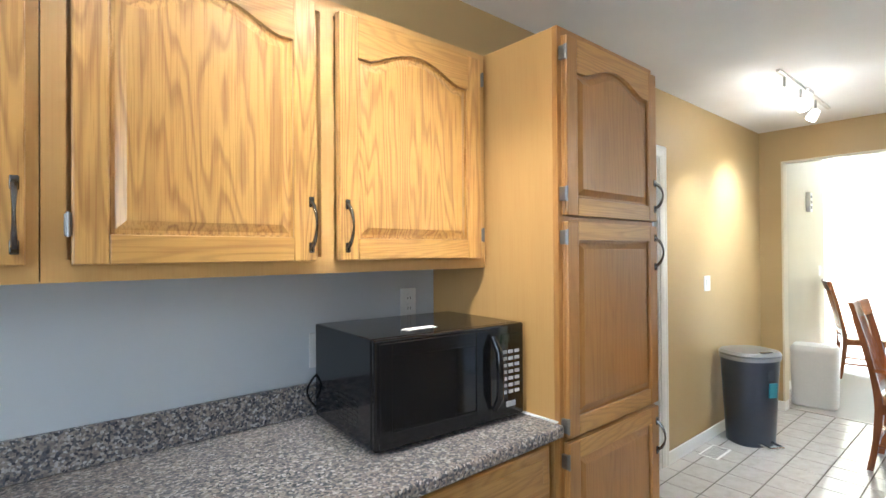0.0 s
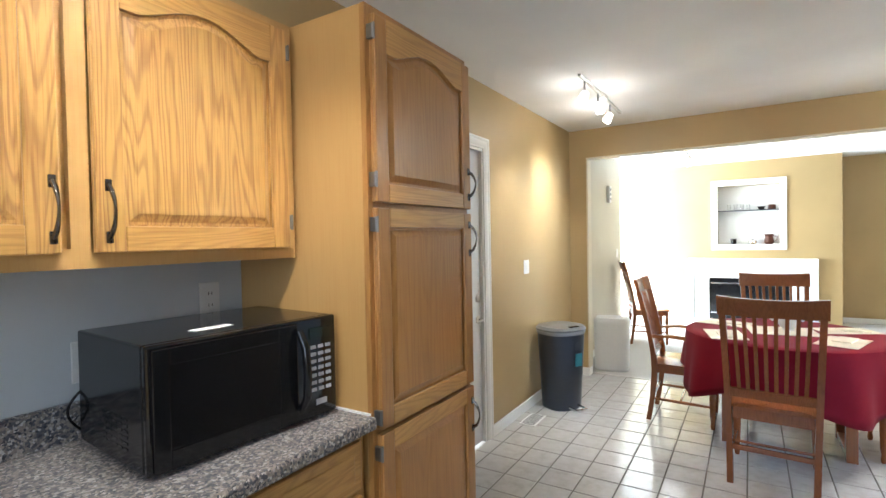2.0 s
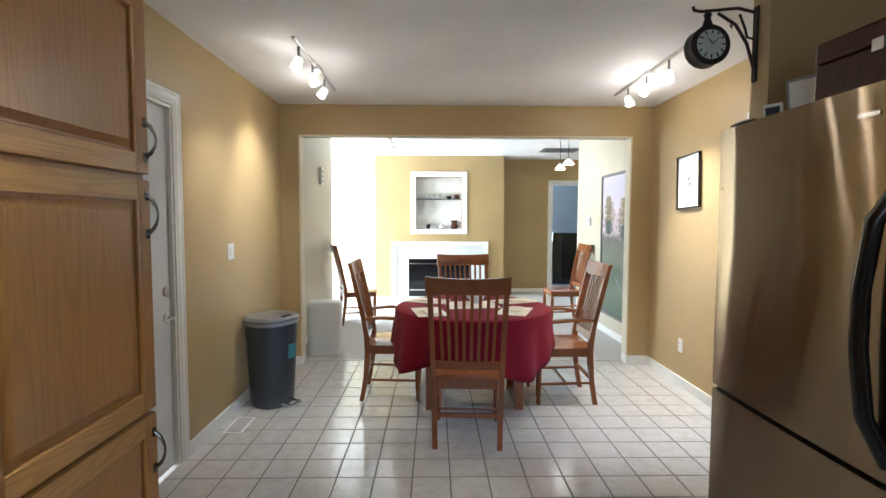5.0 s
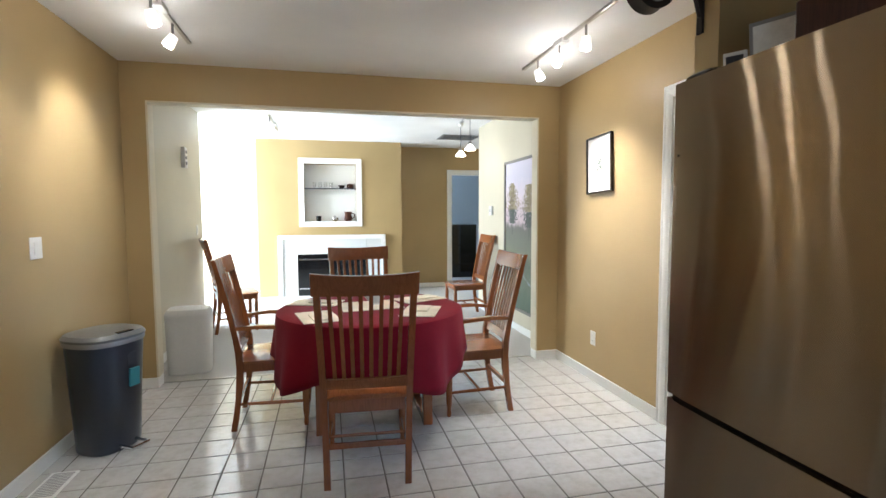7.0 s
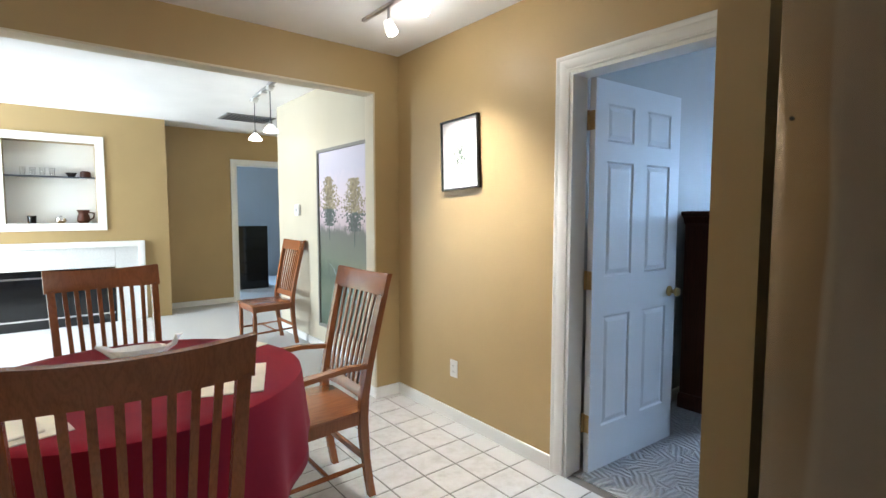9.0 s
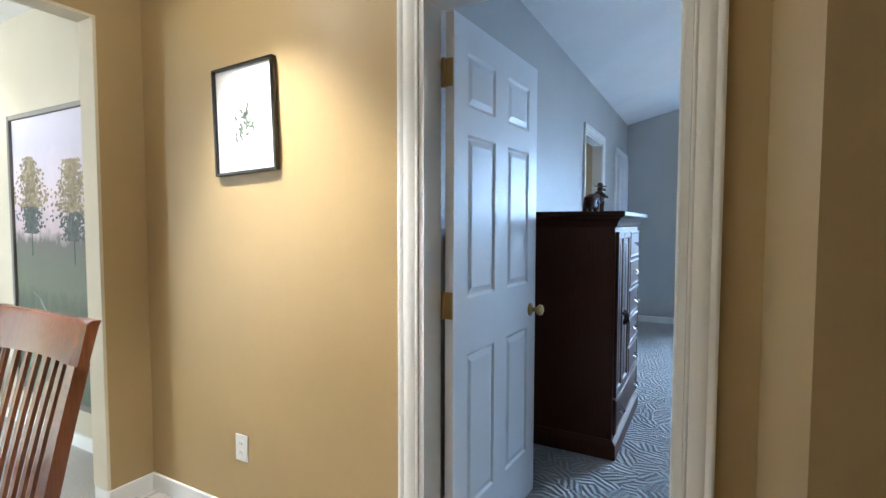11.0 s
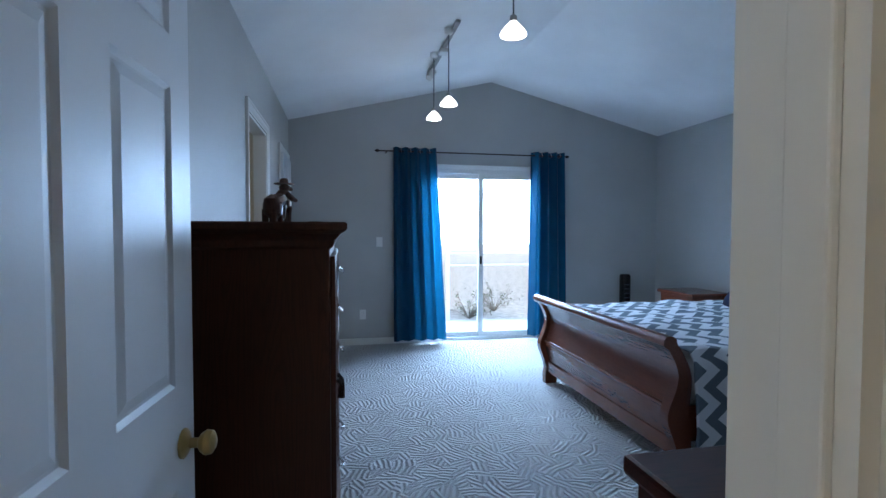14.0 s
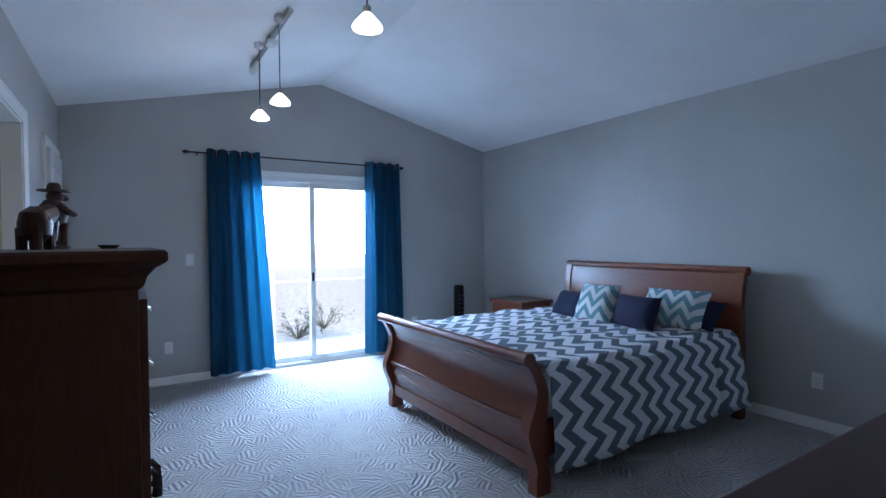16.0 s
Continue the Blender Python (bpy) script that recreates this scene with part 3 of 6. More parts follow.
def panel_door(name, w, h, m, mat, label, knob=True, hinges=True, side=1):
    """A six-panel door hung at its local origin; it runs along +x, its faces at y = -0.0175 and 0.0175."""
    t = 0.0175
    root = thing(name, m, label, "door", kind="structure")
    bm = bx(B(), 0, w, -t + 0.009, t - 0.009, 0.008, h)
    st, mid = 0.098, 0.12
    rails = [0.008, 0.24, 0.835, 1.045, 1.645, 1.745, h - 0.115, h]
    rz = [(rails[0], rails[1]), (rails[2], rails[3]), (rails[4], rails[5]), (rails[6], rails[7])]
    for s0, s1 in ((-t, -t + 0.0095), (t - 0.0095, t)):
        for u0, u1 in ((0, st), (w / 2 - mid / 2, w / 2 + mid / 2), (w - st, w)):
            bx(bm, u0, u1, s0, s1, 0.008, h)
        for z0, z1 in rz:
            bx(bm, st, w / 2 - mid / 2, s0, s1, z0, z1)
            bx(bm, w / 2 + mid / 2, w - st, s0, s1, z0, z1)
    part("door_leaf", bm, mat, root)
    for u0, u1 in ((st, w / 2 - mid / 2), (w / 2 + mid / 2, w - st)):
        for (z0, z1) in ((rails[1], rails[2]), (rails[3], rails[4]), (rails[5], rails[6])):
            bm = B()
            for sgn in (-1, 1):
                a, b, f = 0.010, 0.036, sgn
                ring = lambda g, y: [(u0 + g, f * y, z0 + g), (u1 - g, f * y, z0 + g), (u1 - g, f * y, z1 - g), (u0 + g, f * y, z1 - g)]
                loft(bm, [ring(0.0, t - 0.0002), ring(a, t - 0.0064), ring(a + 0.006, t - 0.0064), ring(b, t - 0.0015)], True, False)
                bm.faces.new([bm.verts.new(q) for q in ring(b, t - 0.0015)])
            part("door_panel", bm, mat, root)
    if knob:
        for sgn in (-1, 1):
            bm = B()
            prof = [(0.031, 0), (0.031, 0.004), (0.024, 0.009), (0.011, 0.014), (0.010, 0.030), (0.019, 0.036), (0.026, 0.046), (0.024, 0.058), (0.014, 0.064), (0.001, 0.065)]
            loft(bm, [[(w - 0.062 + r * math.cos(k * math.pi / 10), sgn * (t + z), 0.915 + r * math.sin(k * math.pi / 10)) for k in range(20)] for r, z in prof])
            part("door_knob", bm, BRASS, root, "polished brass knob", True)
    if hinges:
        for z in (0.27, 1.03, 1.845):
            bm = bx(B(), -0.004, 0.003, side * t - 0.032 if side > 0 else -t - 0.002, side * t + 0.002 if side > 0 else -t + 0.032, z - 0.048, z + 0.048, 0.001)
            bx(bm, -0.0035, -0.001, -t + 0.004, t + 0.016, z - 0.048, z + 0.048)
            tube(bm, [(-0.006, side * (t + 0.004), z - 0.05), (-0.006, side * (t + 0.004), z + 0.05)], 0.007)
            part("hinge", bm, BRASS, root, "aged brass hinge")
    return root


panel_door("door_1", 0.775, 2.052, pose(3.743, -1.995, 0, 0, 0, 266.6), DOORW, "white six-panel bedroom door standing open", side=1)
panel_door("door_3", 0.70, 2.15, pose(BX1 - 0.022, -6.72, 0, 0, 0, -90), DOORW, "closed white panel closet door", knob=False, hinges=False)
panel_door("door_4", 0.75, 2.14, pose(4.14, -5.83, 0, 0, 0, 20), paint("cream door paint", (0.70, 0.64, 0.48), 0.3), "cream panel door ajar at the side room")
sd = thing("door_2", pose(2.574, YL + 0.045, 0), "flat white exterior door with lever and deadbolt, closed", "door", kind="structure")
box_part("door_leaf", DOORW, sd, (0, 0.782, -0.022, 0.022, 0.008, 2.04), 0.002)
bm = lathe(B(), [(0.030, 0), (0.030, 0.008), (0.012, 0.014), (0.011, 0.045), (0.001, 0.045)], 20)
bm.transform(pose(0.735, -0.022, 0.87, 90))
tube(bm, [(0.735, -0.06, 0.87), (0.70, -0.064, 0.87), (0.64, -0.062, 0.872)], [0.009, 0.008, 0.006])
part("door_handle", bm, NICKEL, sd, "satin nickel lever handle", True)
bm = lathe(B(), [(0.030, 0), (0.029, 0.012), (0.020, 0.018), (0.001, 0.018)], 20)
bm.transform(pose(0.735, -0.022, 1.02, 90))
part("deadbolt", bm, NICKEL, sd, "satin nickel deadbolt", True)


def window_unit(name, f, u0, u1, z0, z1, mid, label, mat=TRIM):
    """A two-leaf glazed unit; f maps (u, out, z)."""
    root = thing(name, Matrix(), label, "window", kind="structure")

    def bars(nm, a0, a1, b0, b1, o0, o1, w):
        bm = B()
        for p0, p1, q0, q1 in ((a0, a0 + w, b0, b1), (a1 - w, a1, b0, b1), (a0 + w, a1 - w, b0, b0 + w), (a0 + w, a1 - w, b1 - w, b1)):
            c0, c1 = f(p0, o0, q0), f(p1, o1, q1)
            bx(bm, min(c0[0], c1[0]), max(c0[0], c1[0]), min(c0[1], c1[1]), max(c0[1], c1[1]), q0, q1, 0.003)
        part(nm, bm, mat, root)

    bars("window_frame", u0, u1, z0, z1, 0.0, 0.09, 0.045)
    for nm, a0, a1, o in (("sash", u0 + 0.046, mid + 0.03, 0.05), ("sash", mid - 0.03, u1 - 0.046, 0.015)):
        bars(nm, a0, a1, z0 + 0.046, z1 - 0.046, o, o + 0.03, 0.06)
        c0, c1 = f(a0 + 0.055, o + 0.013, 0), f(a1 - 0.055, o + 0.017, 0)
        g = part("pane", bx(B(), min(c0[0], c1[0]), max(c0[0], c1[0]), min(c0[1], c1[1]), max(c0[1], c1[1]), z0 + 0.1, z1 - 0.1), GLASS, root)
        g.visible_shadow = False
    return root


slider = window_unit("window_1", lambda u, o, z: (u, BY1 - 0.10 + o, z), SX0, SX1, 0.0, SZ, 1.66, "white sliding glass patio door to the garden")
box_part("door_pull", IRON, slider, (1.66, 1.685, BY1 + 0.011, BY1 + 0.03, 0.96, 1.06), 0.004, "dark door pull")
casing("trim_slider", lambda u, o, z: (u, BY1 + o, z), SX0, SX1, SZ, 0.06)
window_unit("window_2", lambda u, o, z: (u, 3.52 + o, z), 7.8, 9.75, 0.1, 2.35, 8.78, "wide bright living room window")
window_unit("window_3", lambda u, o, z: (-1.72 + o, u, z), -0.7, 0.9, 1.05, 2.15, 0.1, "kitchen window with two sashes")

# ---- outside ----
tagged(part("ground", bx(B(), -200, 200, -200, 200, -0.30, -0.12), plain("pale dry ground", (0.60, 0.60, 0.58), 0.95, scale=8, vary=0.25, bump=0.4)), "pale dry garden ground around the house", "ground", kind="structure")
tagged(part("pavement", bx(B(), -0.5, 4.0, -9.2, BY1 - 0.125, -0.14, -0.05, 0.01), plain("light concrete", (0.55, 0.55, 0.53), 0.9, scale=20)), "light concrete patio slab outside the sliding door", "patio", kind="structure")
# Glowing sheet added far out, standing in for blown-out daylight.
tagged(part("backdrop", bx(B(), -45, 45, -60.2, -60, -2, 40), OUTSIDE_GLOW), "glowing white sheet for blown-out daylight beyond the garden", "backdrop", kind="structure")
rail = thing("garden_rail", pose(0.2, -9.4, -0.12), "white metal garden rail with two bars", "railing")
for x in (0.0, 1.5):
    box_part("post", TRIM, rail, (x - 0.03, x + 0.03, -0.03, 0.03, 0, 1.25), 0.004)
for z in (0.93, 1.13):
    box_part("bar", TRIM, rail, (0.03, 1.47, -0.012, 0.012, z, z + 0.03), 0.003)
rng = random.Random(5)
TWIG, LEAF = plain("dry twig bark", (0.16, 0.13, 0.10), 0.9), plain("dull green leaf", (0.09, 0.12, 0.06), 0.8, vary=0.3)
for sx, sy, sr in ((1.25, -9.75, 0.5), (2.1, -10.0, 0.42), (0.6, -10.4, 0.6), (2.9, -10.6, 0.6)):
    sh = thing("shrub", pose(sx, sy, -0.12), "low half-bare garden shrub on pale ground", "shrub", "garden shrubs")
    bm, lf = B(), B()
    for k in range(26):
        a, e = rng.uniform(0, 6.28), rng.uniform(0.3, 1.3)
        tip = Vector((math.cos(a) * math.cos(e), math.sin(a) * math.cos(e), math.sin(e))) * sr * rng.uniform(0.6, 1.1)
        midp = tip * 0.5 + Vector((rng.uniform(-.05, .05), rng.uniform(-.05, .05), 0.04))
        tube(bm, [(0, 0, 0), midp, tip], [0.007, 0.004, 0.002], 5)
        for j in range(7):
            c = midp.lerp(tip, rng.random()) + Vector([rng.uniform(-.05, .05) for _ in range(3)])
            u, v = Vector([rng.uniform(-1, 1) for _ in range(3)]).normalized() * 0.025, Vector([rng.uniform(-1, 1) for _ in range(3)]).normalized() * 0.014
            lf.faces.new([lf.verts.new(c + q) for q in (u, v, -u, -v)])
    part("twigs", bm, TWIG, sh)
    part("leaves", lf, LEAF, sh, kind="stuff")

# ---- kitchen cabinets ----


def pull(parent, u, z0, z1, y, mat=PEWTER):
    """A curved bail handle, upright, on a face at y that looks towards -y."""
    n, pts, rs = 9, [], []
    for i in range(n):
        s = i / (n - 1)
        pts.append((u, y - 0.004 - 0.030 * math.sin(math.pi * s) ** 0.7, z0 + (z1 - z0) * s))
        rs.append(0.0032 + 0.0028 * abs(math.cos(math.pi * s)) ** 2)
    bm = tube(B(), pts, rs, 8)
    for z in (z0, z1):
        bx(bm, u - 0.0075, u + 0.0075, y - 0.006, y, z - 0.014, z + 0.014, 0.0028)
    part("handle", bm, mat, parent, "dark pewter bow handle", True)


def arch_line(u0, u1, z, rise, n=20):
    """A cathedral arch: flat shoulders, then a broad hump."""
    pts = []
    for i in range(n + 1):
        s = i / n
        k = max(0.0, min(1.0, (s - 0.10) / 0.80))
        pts.append((u0 + (u1 - u0) * s, z + rise * math.sin(math.pi * k) ** 1.25))
    return pts


def cabinet_door(parent, x0, x1, z0, z1, y, arch=0.0, st=0.06, handle=None, hinge=None, oak=OAK):
    """An oak door with a raised panel whose back is at y; it looks towards -y."""
    th = 0.023
    root = part("door", bx(B(), x0, x1, y - 0.010, y, z0, z1, 0.002), oak, parent)
    f = lambda u, v, d: (u, d, v)
    a0, a1, b0, b1 = x0 + st, x1 - st, z0 + st, z1 - st - arch
    part("stile", bx(B(), x0, a0, y - th, y - 0.0095, z0, z1, 0.004), oak, root)
    part("stile", bx(B(), a1, x1, y - th, y - 0.0095, z0, z1, 0.004), oak, root)
    part("rail", bx(B(), a0, a1, y - th + 0.0005, y - 0.0095, z0, b0, 0.003), OAKX, root)
    bm = B()
    top = arch_line(a0, a1, b1, arch) if arch else [(a0, b1), (a1, b1)]
    prism(bm, top + [(a1, z1), (a0, z1)], f, y - 0.0095, y - th + 0.0005)
    part("rail", bm, OAKX, root)
    g, h = 0.004, 0.030
    cx, cz = (a0 + a1) / 2, (b0 + b1) / 2

    def ring(inset, depth):
        t2 = arch_line(a0 + inset, a1 - inset, b1 - inset, arch) if arch else [(a0 + inset, b1 - inset), (a1 - inset, b1 - inset)]
        return [(u, depth, v) for u, v in [(a1 - inset, b0 + inset), (a0 + inset, b0 + inset)] + t2]

    bm = B()
    loft(bm, [ring(g, y - 0.0095), ring(g, y - 0.0115), ring(g + 0.006, y - 0.0115), ring(h, y - th + 0.002), ring(h + 0.002, y - th + 0.002)])
    part("raised_panel", bm, oak, root)
    if handle:
        pull(root, handle[0], handle[1], handle[2], y - th)
    for u, z in hinge or ():
        bm = bx(B(), u - 0.006, u + 0.006, y - th - 0.002, y - 0.001, z - 0.022, z + 0.022, 0.002)
        tube(bm, [(u, y - th - 0.003, z - 0.024), (u, y - th - 0.003, z + 0.024)], 0.004)
        part("hinge", bm, HINGE, root, "small nickel hinge")
    return root


UF = 1.41  # face frame of the wall cabinets
for x0, x1, doors in ((-0.62, 0.185, ((-0.60, -0.23, 0), (-0.19, 0.165, 1))), (0.187, 1.412, ((0.235, 0.755, 1), (0.823, 1.375, -1)))):
    cab = thing("wall_cabinet", Matrix(), "honey oak wall cabinet with arched raised-panel doors", "cabinet", "kitchen wall cabinets")
    box_part("body", OAKSIDE, cab, (x0, x1, UF + 0.019, YL - 0.002, 1.385, 2.14), 0.002)
    bm = B()
    bx(bm, x0, x0 + 0.04, UF, UF + 0.019, 1.385, 2.14), bx(bm, x1 - 0.04, x1, UF, UF + 0.019, 1.385, 2.14)
    bx(bm, (x0 + x1) / 2 - 0.02, (x0 + x1) / 2 + 0.02, UF, UF + 0.019, 1.43, 2.10)
    bx(bm, x0 + 0.04, x1 - 0.04, UF, UF + 0.019, 1.385, 1.43), bx(bm, x0 + 0.04, x1 - 0.04, UF, UF + 0.019, 2.10, 2.14)
    part("face_frame", bm, OAKSIDE, cab)
    for d0, d1, s in doors:
        hu = d1 - 0.016 if s >= 0 else d0 + 0.024
        hg = d0 - 0.006 if s >= 0 else d1 + 0.004
        cabinet_door(cab, d0, d1, 1.42, 2.11, UF - 0.001, 0.055, 0.062, (hu, 1.455, 1.575), ((hg, 1.50), (hg, 2.04)))

pan = thing("pantry_cabinet", Matrix(), "tall honey oak pantry cabinet with three doors", "cabinet")
PX0, PX1, PF = 1.427, 2.035, 1.105
box_part("body", OAKSIDE, pan, (PX0, PX1, PF + 0.019, YL - 0.002, 0.10, 2.148), 0.002)
box_part("toe_kick", BLACK, pan, (PX0, PX1, PF + 0.08, YL - 0.01, 0.0, 0.10))
bm = B()
bx(bm, PX0, PX0 + 0.03, PF, PF + 0.019, 0.10, 2.148), bx(bm, PX1 - 0.03, PX1, PF, PF + 0.019, 0.10, 2.148)
for z0, z1 in ((0.10, 0.14), (0.83, 0.87), (1.52, 1.57), (2.11, 2.148)):
    bx(bm, PX0 + 0.03, PX1 - 0.03, PF, PF + 0.019, z0, z1)
part("face_frame", bm, OAKSHADE, pan)
cabinet_door(pan, PX0 + 0.018, PX1 - 0.008, 1.553, 2.118, PF - 0.001, 0.05, 0.058, (PX1 - 0.03, 1.60, 1.70), ((PX0 + 0.010, 1.62), (PX0 + 0.010, 2.06)), OAKSHADE)
cabinet_door(pan, PX0 + 0.018, PX1 - 0.008, 0.860, 1.535, PF - 0.001, 0.0, 0.058, (PX1 - 0.03, 1.38, 1.49), ((PX0 + 0.010, 0.90), (PX0 + 0.010, 1.485)), OAKSHADE)
cabinet_door(pan, PX0 + 0.018, PX1 - 0.008, 0.125, 0.845, PF - 0.001, 0.0, 0.058, (PX1 - 0.03, 0.68, 0.79), ((PX0 + 0.010, 0.20), (PX0 + 0.010, 0.79)), OAKSHADE)

for i in range(3):
    x0, x1 = -0.42 + i * 0.612, -0.42 + (i + 1) * 0.612
    cab = thing("base_cabinet", Matrix(), "honey oak base cabinet with drawer and raised-panel door", "cabinet", "kitchen base cabinets")
    box_part("body", OAKSIDE, cab, (x0 + 0.001, x1 - 0.001, 1.135, YL - 0.002, 0.10, 0.868), 0.001)
    box_part("toe_kick", BLACK, cab, (x0 + 0.001, x1 - 0.001, 1.21, YL - 0.01, 0.0, 0.10))
    dr = box_part("drawer_front", OAKX, cab, (x0 + 0.03, x1 - 0.03, 1.114, 1.134, 0.70, 0.845), 0.006)
    box_part("drawer_panel", OAKX, dr, (x0 + 0.065, x1 - 0.065, 1.110, 1.1145, 0.73, 0.815), 0.003)
    cabinet_door(cab, x0 + 0.03, x1 - 0.03, 0.13, 0.68, 1.134, 0.0, 0.058)
ct = thing("countertop", Matrix(), "speckled grey-brown laminate countertop with backsplash lip", "countertop")
box_part("worktop", LAM, ct, (-1.6, 1.425, 1.085, YL - 0.002, 0.869, 0.907), 0.008)
box_part("backsplash", LAM, ct, (-1.6, 1.425, YL - 0.024, YL - 0.002, 0.9075, 1.01), 0.004)
part("caulk_line", bx(B(), 1.418, 1.4265, 1.11, YL - 0.03, 0.907, 0.912), WHITEP, ct)

# ---- microwave ----
mw = thing("microwave", pose(0.853, 1.262, 0.907, 0, 0, -4.2), "black countertop microwave with dark glass door", "microwave")
MW, MH, MD = 0.545, 0.305, 0.40
box_part("case", BLACK, mw, (0, MW, 0.02, MD, 0.012, MH), 0.006)
box_part("front_frame", GLOSS, mw, (0, MW, 0.0, 0.021, 0.012, MH), 0.006)
box_part("door_glass", GLOSS, mw, (0.05, 0.34, -0.003, 0.002, 0.06, 0.255), 0.001, "dark see-through door window")
bm = B()
for u0, u1, z0, z1 in ((0.012, 0.05, 0.02, 0.295), (0.34, 0.40, 0.02, 0.295), (0.05, 0.34, 0.255, 0.295), (0.05, 0.34, 0.02, 0.06)):
    bx(bm, u0, u1, -0.006, 0.001, z0, z1, 0.002)
part("door_rim", bm, BLACK, mw)
bm = tube(B(), [(0.405, -0.012, 0.05), (0.408, -0.034, 0.09), (0.408, -0.038, 0.16), (0.406, -0.034, 0.23), (0.402, -0.012, 0.275)], [0.010, 0.012, 0.012, 0.012, 0.010], 10)
part("handle", bm, BLACK, mw, "curved black handle", True)
box_part("display", plain("dim display", (0.01, 0.02, 0.012), 0.1), mw, (0.445, 0.525, -0.003, 0.001, 0.245, 0.275), 0.001)
KEYCAP = plain("grey key print", (0.40, 0.41, 0.44), 0.4)
for r in range(7):
    for c in range(3):
        box_part("button", KEYCAP, mw, (0.449 + c * 0.027, 0.468 + c * 0.027, -0.003, 0.0005, 0.213 - r * 0.021, 0.223 - r * 0.021), 0.001)
box_part("start_button", KEYCAP, mw, (0.465, 0.505, -0.003, 0.0005, 0.045, 0.062), 0.002)
for k in range(5):
    for j in range(6):
        box_part("vent_slot", GLOSS, mw, (-0.0012, 0.002, 0.10 + k * 0.03, 0.122 + k * 0.03, 0.05 + j * 0.014, 0.056 + j * 0.014), 0)
for u in (0.04, MW - 0.06):
    for v in (0.05, MD - 0.05):
        part("foot", lathe(B(), [(0.014, 0), (0.014, 0.013), (0.001, 0.013)], 12, (u, v, 0)), BLACK, mw)
tagged(part("notepaper", bx(B(), -0.055, 0.055, -0.018, 0.018, 0, 0.0012), PAPER), "small white paper slip on the microwave", "paper").matrix_basis = pose(1.07, 1.35, 0.907 + MH + 0.0005, 0, 0, 2)
bm = tube(B(), [(0.905 - 0.045 * math.sin(math.pi * k / 16), 1.64 + 0.045 * math.sin(math.pi * k / 32), 1.075 - 0.15 * k / 16) for k in range(17)], 0.0035)
tagged(part("power_cord", bm, BLACK, None, "", True), "black power cord behind the microwave", "cable")


def plate(name, m, label, kind, mat=WHITEP):
    """A wall plate in the local xz plane that looks towards -y."""
    root = thing(name, m, label, "outlet" if kind != "switch" else "switch")
    box_part("cover", mat, root, (-0.037, 0.037, -0.006, 0, -0.058, 0.058), 0.003)
    if kind == "switch":
        box_part("rocker", mat, root, (-0.016, 0.016, -0.010, -0.005, -0.033, 0.033), 0.002)
    else:
        for z in (-0.02, 0.02):
            s = part("socket", lathe(B(), [(0.0165, 0), (0.016, 0.003), (0.001, 0.003)], 16), mat, root)
            s.matrix_basis = pose(0, -0.0055, z, 90)
            for u in (-0.006, 0.006):
                box_part("slot", BLACK, s, (u - 0.001, u + 0.001, -0.005, 0.005, 0.0025, 0.0035), 0)


plate("wall_outlet", pose(1.30, YL, 1.245), "white wall outlet above the counter", "outlet")
plate("wall_outlet", pose(0.925, YL, 1.115), "white wall outlet half hidden by the microwave", "outlet")
plate("light_switch", pose(4.14, YL, 1.19) @ Matrix.Diagonal((1.5, 1, 1, 1)), "white rocker light switch by the side door", "switch")
plate("wall_outlet", pose(4.69, YR, 0.353, 0, 0, 180), "white wall outlet near the baseboard", "outlet")
plate("wall_outlet", pose(3.13, BY1, 0.37, 0, 0, 180), "white wall outlet on the grey wall", "outlet")
plate("light_switch", pose(2.93, BY1, 1.24, 0, 0, 180), "white light switch by the curtain", "switch")
plate("wall_outlet", pose(BX0, -3.54, 0.36, 0, 0, 90), "white wall outlet beside the bed", "outlet")
plate("wall_outlet", pose(0.35, BY1, 0.37, 0, 0, 180), "white wall outlet beside the patio curtain", "outlet")
plate("light_switch", pose(7.45, YL, 1.19), "white light switch at the wall end", "switch")
th = thing("door_chime", pose(6.95, YL, 1.98), "white wall chime box with three dark slots", "chime")
box_part("cover", WHITEP, th, (-0.05, 0.05, -0.04, 0, -0.11, 0.11), 0.006)
for z in (-0.06, 0, 0.06):
    box_part("slot", DGREY, th, (-0.03, 0.03, -0.042, -0.039, z - 0.016, z + 0.016), 0.001)
th = thing("thermostat", pose(7.4, -1.93, 1.41, 0, 0, 180), "small white round-cornered wall thermostat", "thermostat")
box_part("cover", WHITEP, th, (-0.055, 0.055, -0.03, 0, -0.06, 0.06), 0.01)
box_part("dial", LIDG, th, (-0.02, 0.02, -0.033, -0.029, -0.02, 0.02), 0.002)

# ---- floor vent, pedal bin, hamper ----
vent = thing("floor_vent", pose(3.90, 1.585, 0.0), "white metal floor register by the wall", "vent")
box_part("frame", WHITEP, vent, (-0.13, 0.13, -0.065, 0.065, 0.0035, 0.009), 0.002)
for k in range(14):
    box_part("slat", LIDG, vent, (-0.115 + k * 0.017, -0.107 + k * 0.017, -0.05, 0.05, 0.0085, 0.0105), 0)
can = thing("pedal_bin", pose(4.335, 1.497, 0.0035, 0, 0, -28) @ Matrix.Scale(1.05, 4), "slate grey plastic pedal bin with silver lid", "trash can")


def super_ring(a, b, z, n=32, p=2.6, cx=0.0, cy=0.0):
    out = []
    for k in range(n):
        t = 2 * math.pi * k / n
        c, s = math.cos(t), math.sin(t)
        out.append((cx + a * math.copysign(abs(c) ** (2 / p), c), cy + b * math.copysign(abs(s) ** (2 / p), s), z))
    return out


